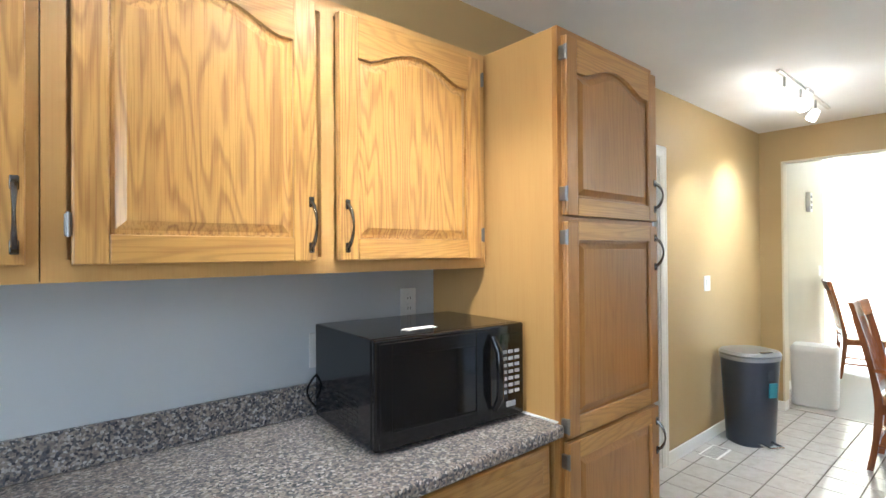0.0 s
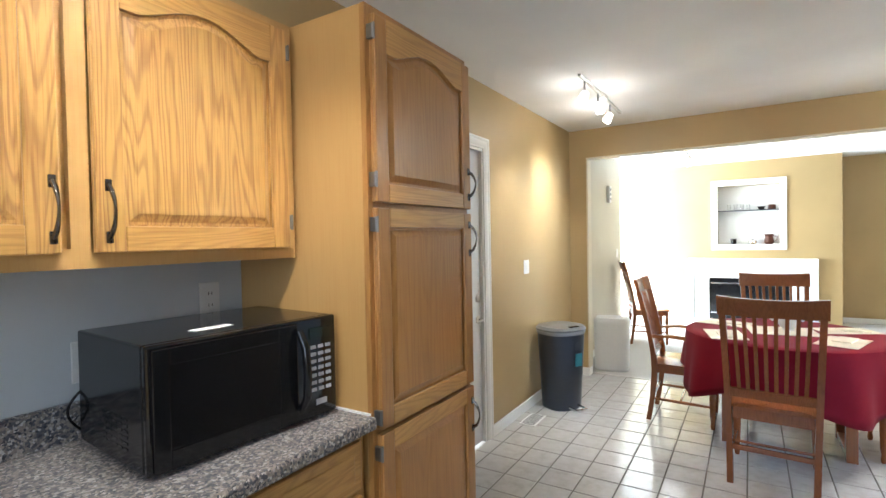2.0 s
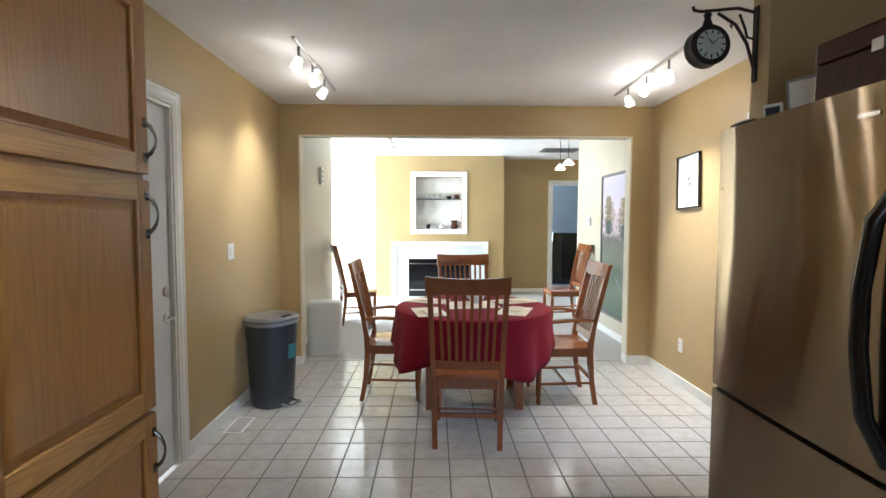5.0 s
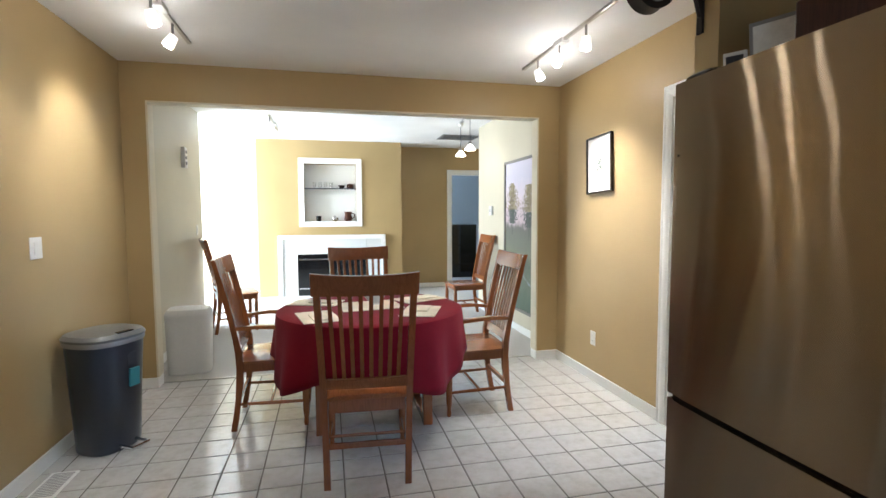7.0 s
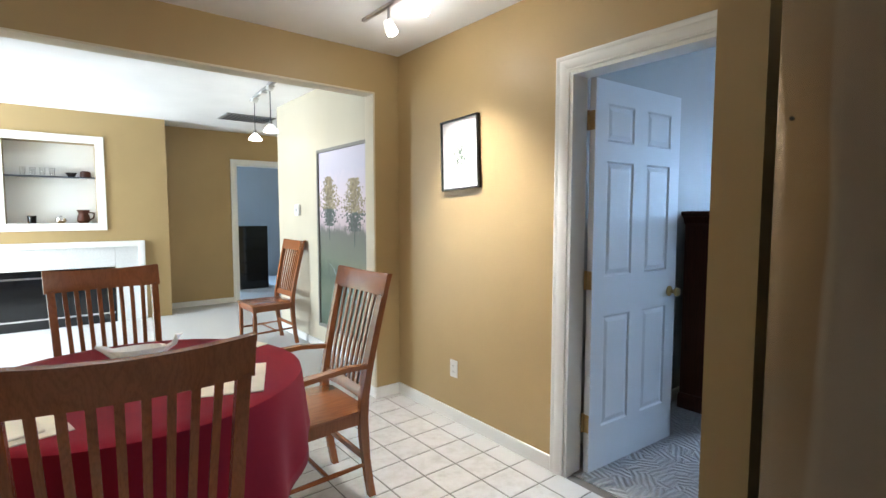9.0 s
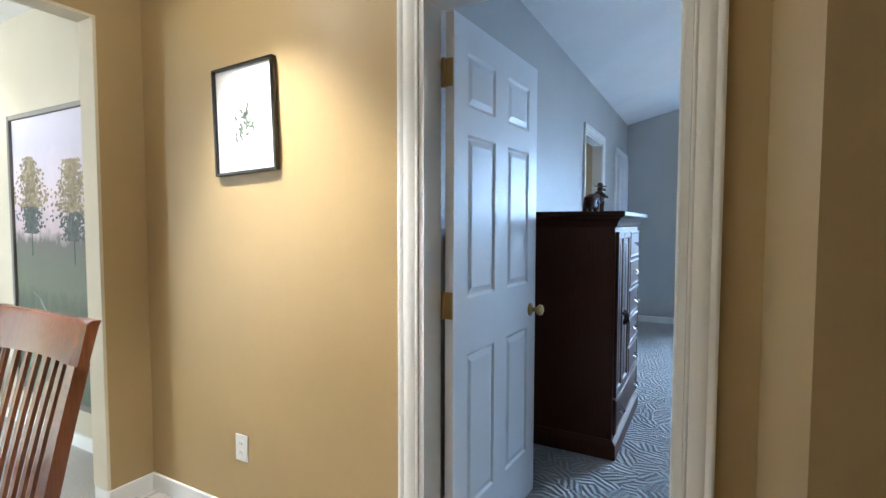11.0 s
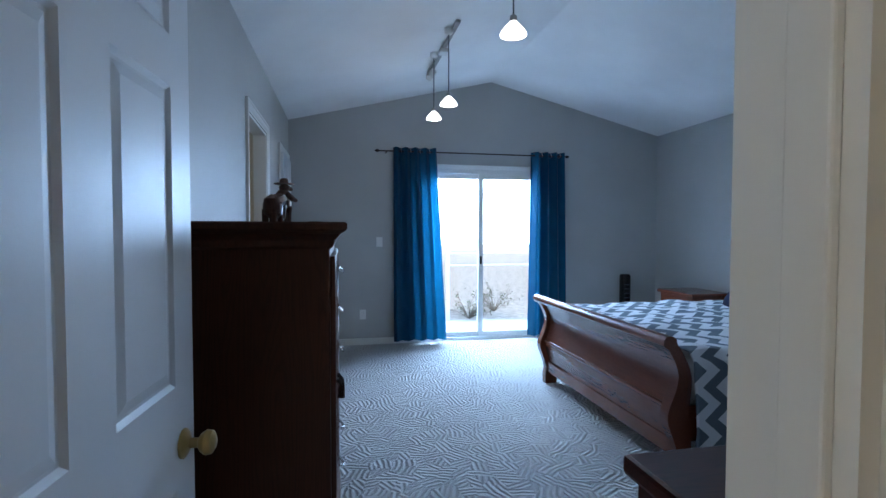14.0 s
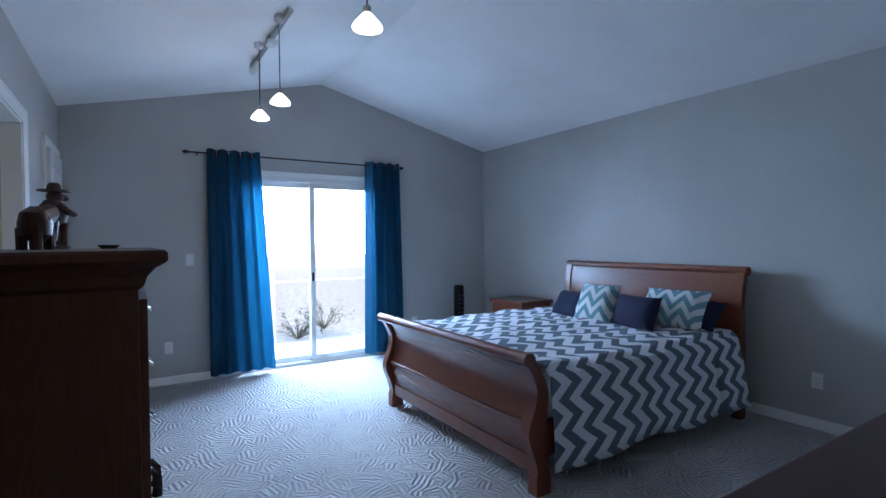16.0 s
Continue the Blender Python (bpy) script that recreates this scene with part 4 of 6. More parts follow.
part("body", loft(B(), [super_ring(a, b, z) for a, b, z in ((0.142, 0.125, 0), (0.15, 0.132, 0.01), (0.165, 0.15, 0.35), (0.178, 0.163, 0.60))]), DGREY, can, "", True)
part("rim", loft(B(), [super_ring(a, b, z) for a, b, z in ((0.183, 0.168, 0.595), (0.186, 0.171, 0.61), (0.183, 0.168, 0.622))]), LIDG, can, "", True)
part("lid", loft(B(), [super_ring(a, b, z) for a, b, z in ((0.188, 0.173, 0.6225), (0.19, 0.175, 0.635), (0.175, 0.16, 0.655), (0.11, 0.10, 0.668), (0.01, 0.01, 0.670))]), LIDD, can, "silver lid", True)
box_part("lid_hinge", DGREY, can, (-0.05, 0.05, 0.15, 0.19, 0.60, 0.645), 0.005)
box_part("lid_catch", BLACK, can, (-0.05, 0.05, -0.155, -0.115, 0.640, 0.662), 0.006)
pd = tube(B(), [(-0.05, -0.12, 0.03), (-0.05, -0.215, 0.026), (0.05, -0.215, 0.026), (0.05, -0.12, 0.03)], 0.011)
part("pedal", pd, CHROME, can, "chrome foot pedal", True)
bx_l = box_part("sticker", plain("teal sticker", (0.05, 0.30, 0.40), 0.4), can, (-0.005, 0.055, -0.1568, -0.145, 0.36, 0.46), 0.001)
bx_l.matrix_basis = pose(0.0, 0.004, 0, 3.0)
box_part("label_plate", plain("dark label", (0.05, 0.06, 0.08), 0.4), can, (-0.005, 0.055, -0.1592, -0.145, 0.47, 0.54), 0.001)

ham = thing("laundry_hamper", pose(5.74, 1.40, 0.006, 0, 0, -84), "white plastic hamper with sloped handle lid", "hamper")
part("body", loft(B(), [super_ring(a, b, z, 32, 5) for a, b, z in ((0.155, 0.125, 0), (0.17, 0.135, 0.01), (0.18, 0.145, 0.45), (0.18, 0.145, 0.50))]), WHITEP, ham, "", True)
part("lid", loft(B(), [super_ring(a, b, z, 32, 5) for a, b, z in ((0.182, 0.147, 0.5005), (0.182, 0.147, 0.52), (0.16, 0.125, 0.555), (0.10, 0.08, 0.563), (0.01, 0.01, 0.563))]), WHITEP, ham, "", True)
box_part("handle_hole", DGREY, ham, (0.05, 0.12, -0.09, -0.05, 0.545, 0.560), 0.006)

# ---- refrigerator ----
fr = thing("refrigerator", pose(1.72, -0.927, 0.0035), "brushed stainless refrigerator with bottom freezer drawer", "refrigerator")
FW, FH = 0.87, 1.80
box_part("cabinet", plain("dark grey fridge side", (0.10, 0.10, 0.10), 0.4), fr, (0.004, FW - 0.004, -0.86, -0.085, 0.03, FH - 0.02), 0.004)


def curved_door(nm, z0, z1, lab=""):
    rings = []
    for i in range(13):
        s = -1 + 2 * i / 12
        x = FW / 2 + s * FW / 2
        front = 0.0 - 0.008 * abs(s) ** 2.0 - 0.004 * abs(s) ** 14
        rings.append([(x, front, z0), (x, front, z1), (x, -0.078, z1), (x, -0.078, z0)])
    return part(nm, loft(B(), rings), STEEL, fr, lab, True)


curved_door("upper_door", 0.735, FH - 0.012)
curved_door("freezer_drawer", 0.10, 0.715)
box_part("door_gasket", BLACK, fr, (0.005, FW - 0.005, -0.084, -0.03, 0.714, 0.736), 0)
box_part("kick_grille", BLACK, fr, (0.01, FW - 0.01, -0.10, -0.06, 0.0, 0.09), 0.004)
part("hinge_cap", loft(B(), [super_ring(0.075, 0.035, z, 20, 2.5, FW - 0.08, -0.06) for z in (FH - 0.019, FH + 0.004)] + [super_ring(0.06, 0.025, FH + 0.012, 20, 2.5, FW - 0.08, -0.06)]), BLACK, fr, "black plastic hinge cap", True)
bm = tube(B(), [(0.06, -0.01, 0.78), (0.095, 0.03, 0.90), (0.112, 0.04, 1.08), (0.112, 0.04, 1.24), (0.095, 0.03, 1.42), (0.06, -0.01, 1.52)], [0.02, 0.022, 0.022, 0.022, 0.022, 0.02], 10)
part("handle", bm, BLACK, fr, "long curved black door handle", True)
box_part("badge", CHROME, fr, (0.13, 0.20, -0.008, 0.0005, 1.70, 1.712), 0.001)
part("screw_cap", lathe(B(), [(0.004, 0), (0.004, 0.002), (0.0005, 0.002)], 10), BLACK, fr).matrix_basis = pose(FW - 0.025, -0.0090, 1.55, -90)
fz = FH + 0.0035 - 0.012
pf = thing("photo_frame", pose(2.425, -1.20, fz, -8, 0, 22) @ Matrix.Scale(0.86, 4), "pale framed card standing on the refrigerator", "picture frame")
box_part("frame", LIDG, pf, (-0.11, 0.11, -0.008, 0.008, 0, 0.215), 0.003)
box_part("card", PAPER, pf, (-0.085, 0.095, 0.0085, 0.0105, 0.015, 0.20), 0)
box_part("edge_strip", plain("sage green card", (0.20, 0.25, 0.20), 0.6), pf, (-0.108, -0.086, 0.0085, 0.012, 0.004, 0.211), 0.001)
sf = thing("photo_frame", pose(2.515, -1.105, fz, -8, 0, 30), "tiny white framed photo on the refrigerator", "picture frame")
box_part("frame", WHITEP, sf, (-0.035, 0.035, -0.005, 0.005, 0, 0.095), 0.002)
box_part("photo", DGREY, sf, (-0.026, 0.026, 0.0055, 0.0065, 0.012, 0.083), 0)
rb = thing("wooden_box", pose(2.07, -1.24, fz, 0, 0, 3), "dark red-brown wooden chest on the refrigerator", "box")
box_part("body", MAHOG, rb, (-0.24, 0.24, -0.13, 0.13, 0, 0.17), 0.006)
box_part("lid", MAHOG, rb, (-0.245, 0.245, -0.135, 0.135, 0.172, 0.25), 0.016)
box_part("clasp", NICKEL, rb, (-0.02, 0.02, 0.1305, 0.139, 0.15, 0.19), 0.002)
bk = thing("wicker_basket", pose(1.96, -1.55, fz), "dark brown woven basket on the refrigerator", "basket")
part("body", loft(B(), [super_ring(a, a * 0.75, z, 28, 3) for a, z in ((0.17, 0), (0.2, 0.02), (0.22, 0.16), (0.215, 0.165), (0.19, 0.03), (0.01, 0.025))]), IRON, bk, "", True)

# ---- clock on a bracket ----
ck = thing("station_clock", pose(2.79, -1.2, 2.2) @ Matrix.Scale(0.9, 4), "dark iron double-sided station clock on a scroll bracket", "clock")
box_part("wall_plate", IRON, ck, (-0.018, 0.018, 0.0, 0.012, -0.17, 0.20), 0.004)
bm = tube(B(), [(0, 0.012, 0.17), (0, 0.10, 0.19), (0, 0.22, 0.178), (0, 0.29, 0.172), (0, 0.32, 0.178), (0, 0.325, 0.195)], 0.008)
tube(bm, [(0, 0.012, -0.10), (0, 0.05, 0.02), (0, 0.11, 0.11), (0, 0.20, 0.165)], 0.008)
tube(bm, [(0, 0.012, 0.04), (0, 0.05, 0.05), (0, 0.06, 0.09), (0, 0.09, 0.16)], 0.006)
tube(bm, [(0, 0.12, 0.12), (0, 0.135, 0.105), (0, 0.125, 0.095)], 0.005)
part("bracket", bm, IRON, ck, "scrolled iron bracket", True)
part("hanger", lathe(B(), [(0.01, 0.092), (0.026, 0.10), (0.014, 0.14), (0.02, 0.155), (0.008, 0.178)], 16, (0, 0.25, 0)), IRON, ck, "", True)


def disc_x(prof, n=32):
    bm = lathe(B(), [(r * 0.8, z * 0.9) for r, z in prof], n)
    bm.transform(pose(0, 0.25, 0, 0, 90, 0))
    return bm


part("case", disc_x([(0.09, -0.046), (0.122, -0.040), (0.118, -0.01), (0.118, 0.01), (0.122, 0.040), (0.09, 0.046)]), IRON, ck, "", True)
for s in (-1, 1):
    part("dial", disc_x([(0.088, s * 0.044), (0.088, s * 0.0475), (0.001, s * 0.0475)]), DIAL, ck, "aged clock dial")
    bm = B()
    for k in range(12):
        a = k * math.pi / 6
        c, si = math.cos(a), math.sin(a)
        q = Vector((s * 0.0437, 0.25 + 0.058 * c, 0.058 * si))
        r, t = Vector((0, c, si)) * 0.010, Vector((0, -si, c)) * 0.0035
        bar(bm, [(q - r, t, (0.0005, 0, 0)), (q + r, t, (0.0005, 0, 0))])
    part("hour_marks", bm, BLACK, ck)
    for a, ln, w in ((0.9, 0.036, 0.003), (2.4, 0.052, 0.0025)):
        v = Vector((0, math.cos(a), math.sin(a)))
        bm = bar(B(), [((s * 0.0445, 0.25, 0), Vector((0, -v.z, v.y)) * w, (0.0005, 0, 0)), (Vector((s * 0.0445, 0.25, 0)) + v * ln, Vector((0, -v.z, v.y)) * 0.001, (0.0005, 0, 0))])
        part("clock_hand", bm, BLACK, ck)
    lens = part("lens", disc_x([(0.09, s * 0.047), (0.075, s * 0.060), (0.04, s * 0.068), (0.001, s * 0.070)]), GLASS, ck, "domed glass", True)
    lens.visible_shadow = False

# ---- pictures ----
pc = thing("framed_print", pose(4.62, YR, 1.748, 0, -2.2, 180), "white sketch print in a thin black frame", "picture")
for u0, u1, z0, z1 in ((-0.18, -0.168, -0.223, 0.223), (0.168, 0.18, -0.223, 0.223), (-0.168, 0.168, 0.211, 0.223), (-0.168, 0.168, -0.223, -0.211)):
    box_part("frame", BLACK, pc, (u0, u1, -0.028, -0.002, z0, z1), 0.002)
box_part("print", PAPER, pc, (-0.168, 0.168, -0.014, -0.004, -0.211, 0.211), 0)
rng = random.Random(3)
bm = B()
for k in range(14):
    a, b = rng.uniform(-0.05, 0.05), rng.uniform(-0.05, 0.03)
    tube(bm, [(a, -0.0145, b), (a + rng.uniform(-.02, .02), -0.0145, b + rng.uniform(.0, .03)), (a + rng.uniform(-.03, .03), -0.0145, b + rng.uniform(.01, .04))], 0.0022, 5)
for k in range(22):
    a, b, an = rng.uniform(-0.055, 0.055), rng.uniform(-0.09, 0.08), rng.uniform(0, 3.1)
    ring = [(a + 0.014 * math.cos(q) * math.cos(an) - 0.006 * math.sin(q) * math.sin(an), -0.0147, b + 0.014 * math.cos(q) * math.sin(an) + 0.006 * math.sin(q) * math.cos(an)) for q in [k2 * math.pi / 5 for k2 in range(10)]]
    bm.faces.new([bm.verts.new(q) for q in ring])
part("sketch_lines", bm, plain("grey green ink", (0.12, 0.15, 0.12), 0.7), pc)
pt = thing("landscape_painting", pose(6.33, -1.93, 1.12, 0, 0, 180), "tall framed landscape of autumn trees and stream", "painting")
for u0, u1, z0, z1 in ((-0.53, -0.50, -0.87, 0.87), (0.50, 0.53, -0.87, 0.87), (-0.50, 0.50, 0.84, 0.87), (-0.50, 0.50, -0.87, -0.84)):
    box_part("frame", plain("grey wood frame", (0.17, 0.16, 0.14), 0.5), pt, (u0, u1, -0.035, 0, z0, z1), 0.004)
box_part("canvas", painted_landscape(), pt, (-0.50, 0.50, -0.018, -0.004, -0.84, 0.84), 0)
TREEP = plain("painted foliage", (0.24, 0.19, 0.11), 0.6, scale=30, vary=0.5)
TREED = plain("painted dark foliage", (0.06, 0.075, 0.065), 0.6, scale=30, vary=0.5)
for cx, cz, s in ((-0.28, 0.30, 1.0), (0.22, 0.26, 1.1)):
    bm, bd = B(), B()
    for k in range(1500):
        z = rng.uniform(-0.16, 0.30)
        w = 0.17 * s * max(0.12, 1 - abs(z - 0.05) * 2.6) * rng.uniform(0.6, 1.15)
        q = Vector((max(-0.485, min(0.485, cx + rng.gauss(0, w * 0.6))), -0.0195 - 0.0004 * rng.random(), cz + z))
        r = rng.uniform(0.006, 0.016)
        tgt = bm if z > 0 else bd
        tgt.faces.new([tgt.verts.new(q + Vector((r * math.cos(a), 0, r * math.sin(a) * 0.7))) for a in (0, 1.2, 2.4, 3.6, 4.9)])
    bx(bd, cx - 0.006, cx + 0.006, -0.0195, -0.0185, cz - 0.30, cz + 0.1)
    part("painted_tree_top", bm, TREEP, pt, kind="stuff")
    part("painted_tree", bd, TREED, pt, kind="stuff")
bm = loft(B(), [[(-0.30 + 0.055 * k + 0.03 * math.sin(k * 1.7), -0.0192, -0.22 - k * 0.035), (-0.28 + 0.065 * k + 0.03 * math.sin(k * 1.7), -0.0192, -0.235 - k * 0.036)] for k in range(10)], False, False)
part("painted_stream", bm, plain("painted water", (0.22, 0.25, 0.26), 0.5), pt)

# ---- dining chairs ----


def dining_chair(arms, m):
    """A high-backed slatted chair that looks along +x, its origin on the floor."""
    ch = thing("dining_chair", m, "cherry wood slat-back dining armchair" if arms else "cherry wood slat-back dining side chair", "chair", "dining chairs")

    def back(z):  # line of the back posts
        s = max(0.0, (z - 0.45) / 0.62)
        return -0.195 - 0.13 * s ** 1.25 if z > 0.45 else -0.195 - 0.05 * ((0.45 - z) / 0.45) ** 1.8

    for sy in (-1, 1):
        secs = []
        for i in range(11):
            z = i * 0.1 if i < 10 else 0.985
            y = sy * (0.20 + 0.03 * min(1, z))
            w = 0.017 if z < 0.3 else 0.021 if z < 0.6 else 0.017
            secs.append(((back(z), y, z), (0, 0.016, 0), (w, 0, 0)))
        part("back_leg", bar(B(), secs), CHERRY, ch)
        prof = [(0.012, 0), (0.016, 0.02), (0.013, 0.05), (0.019, 0.09), (0.022, 0.2), (0.023, 0.33), (0.016, 0.36), (0.022, 0.375), (0.022, 0.43)]
        part("front_leg", lathe(B(), prof, 14, (0.195, sy * 0.205, 0)), CHERRY, ch, "", True)
        part("side_stretcher", tube(B(), [(back(0.17), sy * 0.205, 0.17), (0.0, sy * 0.206, 0.165), (0.195, sy * 0.205, 0.16)], [0.009, 0.012, 0.009]), CHERRY, ch, "", True)
        part("side_apron", bx(B(), -0.19, 0.18, sy * 0.205 - 0.011, sy * 0.205 + 0.011, 0.375, 0.43, 0.002), CHERRY, ch)
        if arms:
            zs = 0.655
            pts = [(back(zs) + 0.01, sy * 0.225, zs), (-0.08, sy * 0.245, zs + 0.012), (0.06, sy * 0.255, zs + 0.004), (0.17, sy * 0.25, zs - 0.006), (0.225, sy * 0.245, zs - 0.02)]
            secs = [(p, (0, w, 0), (0, 0, 0.011)) for p, w in zip(pts, (0.014, 0.019, 0.025, 0.028, 0.020))]
            part("armrest", bar(B(), secs), CHERRYX, ch)
            sup = [((0.10, sy * 0.222, 0.43), (0.016, 0, 0), (0, 0.009, 0)), ((0.155, sy * 0.235, 0.50), (0.017, 0, 0), (0, 0.009, 0)), ((0.165, sy * 0.246, 0.58), (0.014, 0, 0), (0, 0.009, 0)), ((0.145, sy * 0.25, 0.645), (0.018, 0, 0), (0, 0.010, 0))]
            part("arm_support", bar(B(), sup), CHERRY, ch)
    part("cross_stretcher", tube(B(), [(-0.02, -0.205, 0.165), (-0.02, 0.205, 0.165)], [0.009, 0.009]), CHERRY, ch, "", True)
    part("back_stretcher", bx(B(), back(0.20) - 0.009, back(0.20) + 0.009, -0.19, 0.19, 0.185, 0.215, 0.003), CHERRY, ch)
    part("front_apron", bx(B(), 0.18, 0.205, -0.185, 0.185, 0.375, 0.43, 0.002), CHERRY, ch)
    part("back_apron", bx(B(), back(0.4) - 0.011, back(0.4) + 0.011, -0.19, 0.19, 0.365, 0.43, 0.002), CHERRY, ch)
    rings = []
    for x, w in ((-0.215, 0.19), (-0.20, 0.215), (0.0, 0.228), (0.18, 0.238), (0.225, 0.225), (0.237, 0.18)):
        dip = 0.008 * math.sin(math.pi * (x + 0.215) / 0.452)
        rings.append([(x, -w, 0.432), (x, -w - 0.004, 0.445), (x, -w * 0.8, 0.458 - dip * 0.3), (x, 0, 0.458 - dip), (x, w * 0.8, 0.458 - dip * 0.3), (x, w + 0.004, 0.445), (x, w, 0.432)])
    part("seat", loft(B(), rings), CHERRYX, ch, "", True)

    def curve(y, z, bow):
        return back(z) - bow * (1 - (y / 0.24) ** 2)

    for nm, z0, z1, half, bow, th in (("crest_rail", 0.975, 1.075, 0.255, 0.028, 0.012), ("lower_rail", 0.49, 0.545, 0.20, 0.012, 0.009)):
        rings = []
        for i in range(13):
            y = -half + 2 * half * i / 12
            lift = 0.012 * (abs(y) / half) ** 2 if nm == "crest_rail" else 0.0
            xa, xb = curve(y, z0, bow), curve(y, z1, bow)
            rings.append([(xa - th, y, z0), (xa + th, y, z0), (xb + th, y, z1 + lift - 0.008), (xb + th * 0.3, y, z1 + lift), (xb - th * 1.6, y, z1 + lift - 0.002), (xb - th, y, z1 + lift - 0.02)])
        part(nm, loft(B(), rings), CHERRY, ch, "", True)
    n = 8
    for i in range(n):
        s = (i + 0.5) / n * 2 - 1
        secs = []
        for j in range(6):
            z = 0.54 + 0.44 * j / 5
            y = s * (0.178 + 0.02 * j / 5)
            secs.append(((curve(y, z, 0.012 + 0.014 * j / 5), y, z), (0, 0.0095, 0), (0.005, 0, 0)))
        part("slat", bar(B(), secs), CHERRY, ch)
    return ch


side = dining_chair(False, pose(3.775, 0.02, 0.0035, 0, 0, -4))
arm = dining_chair(True, pose(4.465, -0.755, 0.0035, 0, 0, 90))
copy_thing(arm, pose(4.56, 0.565, 0.0035, 0, 0, -90))
copy_thing(side, pose(5.06, -0.07, 0.0035, 0, 0, 186))
copy_thing(side, pose(7.42, -1.56, 0.006, 0, 0, 92))
copy_thing(side, pose(7.35, 1.30, 0.006, 0, 0, -72))

# ---- dining table ----
TCX, TCY = 4.40, -0.06
tb = thing("dining_table", pose(TCX, TCY, 0.0035), "round wooden dining table on square posts", "table")
part("tabletop", lathe(B(), [(0.55, 0.715), (0.585, 0.72), (0.59, 0.735), (0.585, 0.743)], 48), CHERRY, tb)
for sy in (-1, 1):
    part("post", bx(B(), -0.245, -0.185, sy * 0.335 - 0.03, sy * 0.335 + 0.03, 0, 0.714, 0.004), CHERRY, tb)
    part("post", bx(B(), 0.185, 0.245, sy * 0.335 - 0.03, sy * 0.335 + 0.03, 0, 0.714, 0.004), CHERRY, tb)
    part("foot_rail", bx(B(), -0.18, 0.18, sy * 0.335 - 0.025, sy * 0.335 + 0.025, 0.0, 0.05, 0.004), CHERRY, tb)
N = 120
rings = []
for k, s in enumerate((0.0, 0.9, 0.985, 1.0)):
    rr = (0.02, 0.54, 0.588, 0.603)[k]
    rings.append([(rr * math.cos(2 * math.pi * i / N), rr * math.sin(2 * math.pi * i / N), (0.7445, 0.7445, 0.7435, 0.736)[k]) for i in range(N)])
for j in range(1, 9):
    f, ring = j / 8, []
    for i in range(N):
        a = 2 * math.pi * i / N
        hang = 0.26 + 0.15 * abs(math.sin(2 * (a + 0.25))) ** 1.5 + 0.01 * math.sin(7 * a)
        fold = (0.020 * math.sin(9 * a + 0.6) + 0.014 * math.sin(17 * a + 1.3) + 0.03 * abs(math.sin(2 * (a + 0.25))) ** 2) * f
        rr = 0.605 + fold + 0.012 * f
        ring.append((rr * math.cos(a), rr * math.sin(a), 0.735 - hang * f))
    rings.append(ring)
bm = loft(B(), rings, True, False)
bm.faces.new([v for v in bm.verts][:N])
cl = part("tablecloth", bm, RED, None, "", True)
tagged(cl, "deep red cloth draped over the round table", "tablecloth").matrix_basis = pose(TCX, TCY, 0.0045)
so = cl.modifiers.new("thickness", "SOLIDIFY")
so.thickness, so.offset = 0.002, 1
for x, y, r in ((4.12, 0.28, 12), (4.62, 0.30, 70), (4.60, -0.42, 115), (4.15, -0.35, 160)):
    nk = thing("placemat", pose(x, y, 0.7515, 0, 0, r), "cream folded linen placemat on the red cloth", "placemat", "placemats")
    box_part("cloth", LINEN, nk, (-0.17, 0.17, -0.11, 0.11, 0, 0.004), 0.001)
    box_part("napkin", LINEN, nk, (-0.14, 0.04, -0.05, 0.05, 0.0045, 0.014), 0.004)
rn = thing("table_runner", pose(4.42, -0.05, 0.7515, 0, 0, 8), "cream lace table runner across the cloth", "runner")
box_part("cloth", LINEN, rn, (-0.16, 0.16, -0.20, 0.20, 0, 0.0035), 0.001)
gb = thing("gravy_boat", pose(4.46, -0.09, 0.7555, 0, 0, 80), "white porcelain bird-shaped serving boat", "dish")
PORC = plain("white porcelain", (0.75, 0.74, 0.72), 0.12, bump=0)
part("bowl", loft(B(), [super_ring(a, b, z, 24, 2, cx) for a, b, z, cx in ((0.04, 0.03, 0, 0), (0.035, 0.026, 0.01, 0), (0.06, 0.042, 0.04, 0), (0.088, 0.05, 0.08, 0.008), (0.10, 0.05, 0.095, 0.014), (0.094, 0.046, 0.093, 0.014), (0.05, 0.03, 0.05, 0.0), (0.005, 0.005, 0.045, 0))]), PORC, gb, "", True)
part("neck", tube(B(), [(-0.075, 0, 0.075), (-0.115, 0, 0.10), (-0.125, 0, 0.13), (-0.145, 0, 0.135)], [0.012, 0.010, 0.010, 0.004]), PORC, gb, "", True)
part("spout", tube(B(), [(0.08, 0, 0.07), (0.12, 0, 0.10), (0.15, 0, 0.115)], [0.02, 0.014, 0.006]), PORC, gb, "", True)

# ---- track lights ----


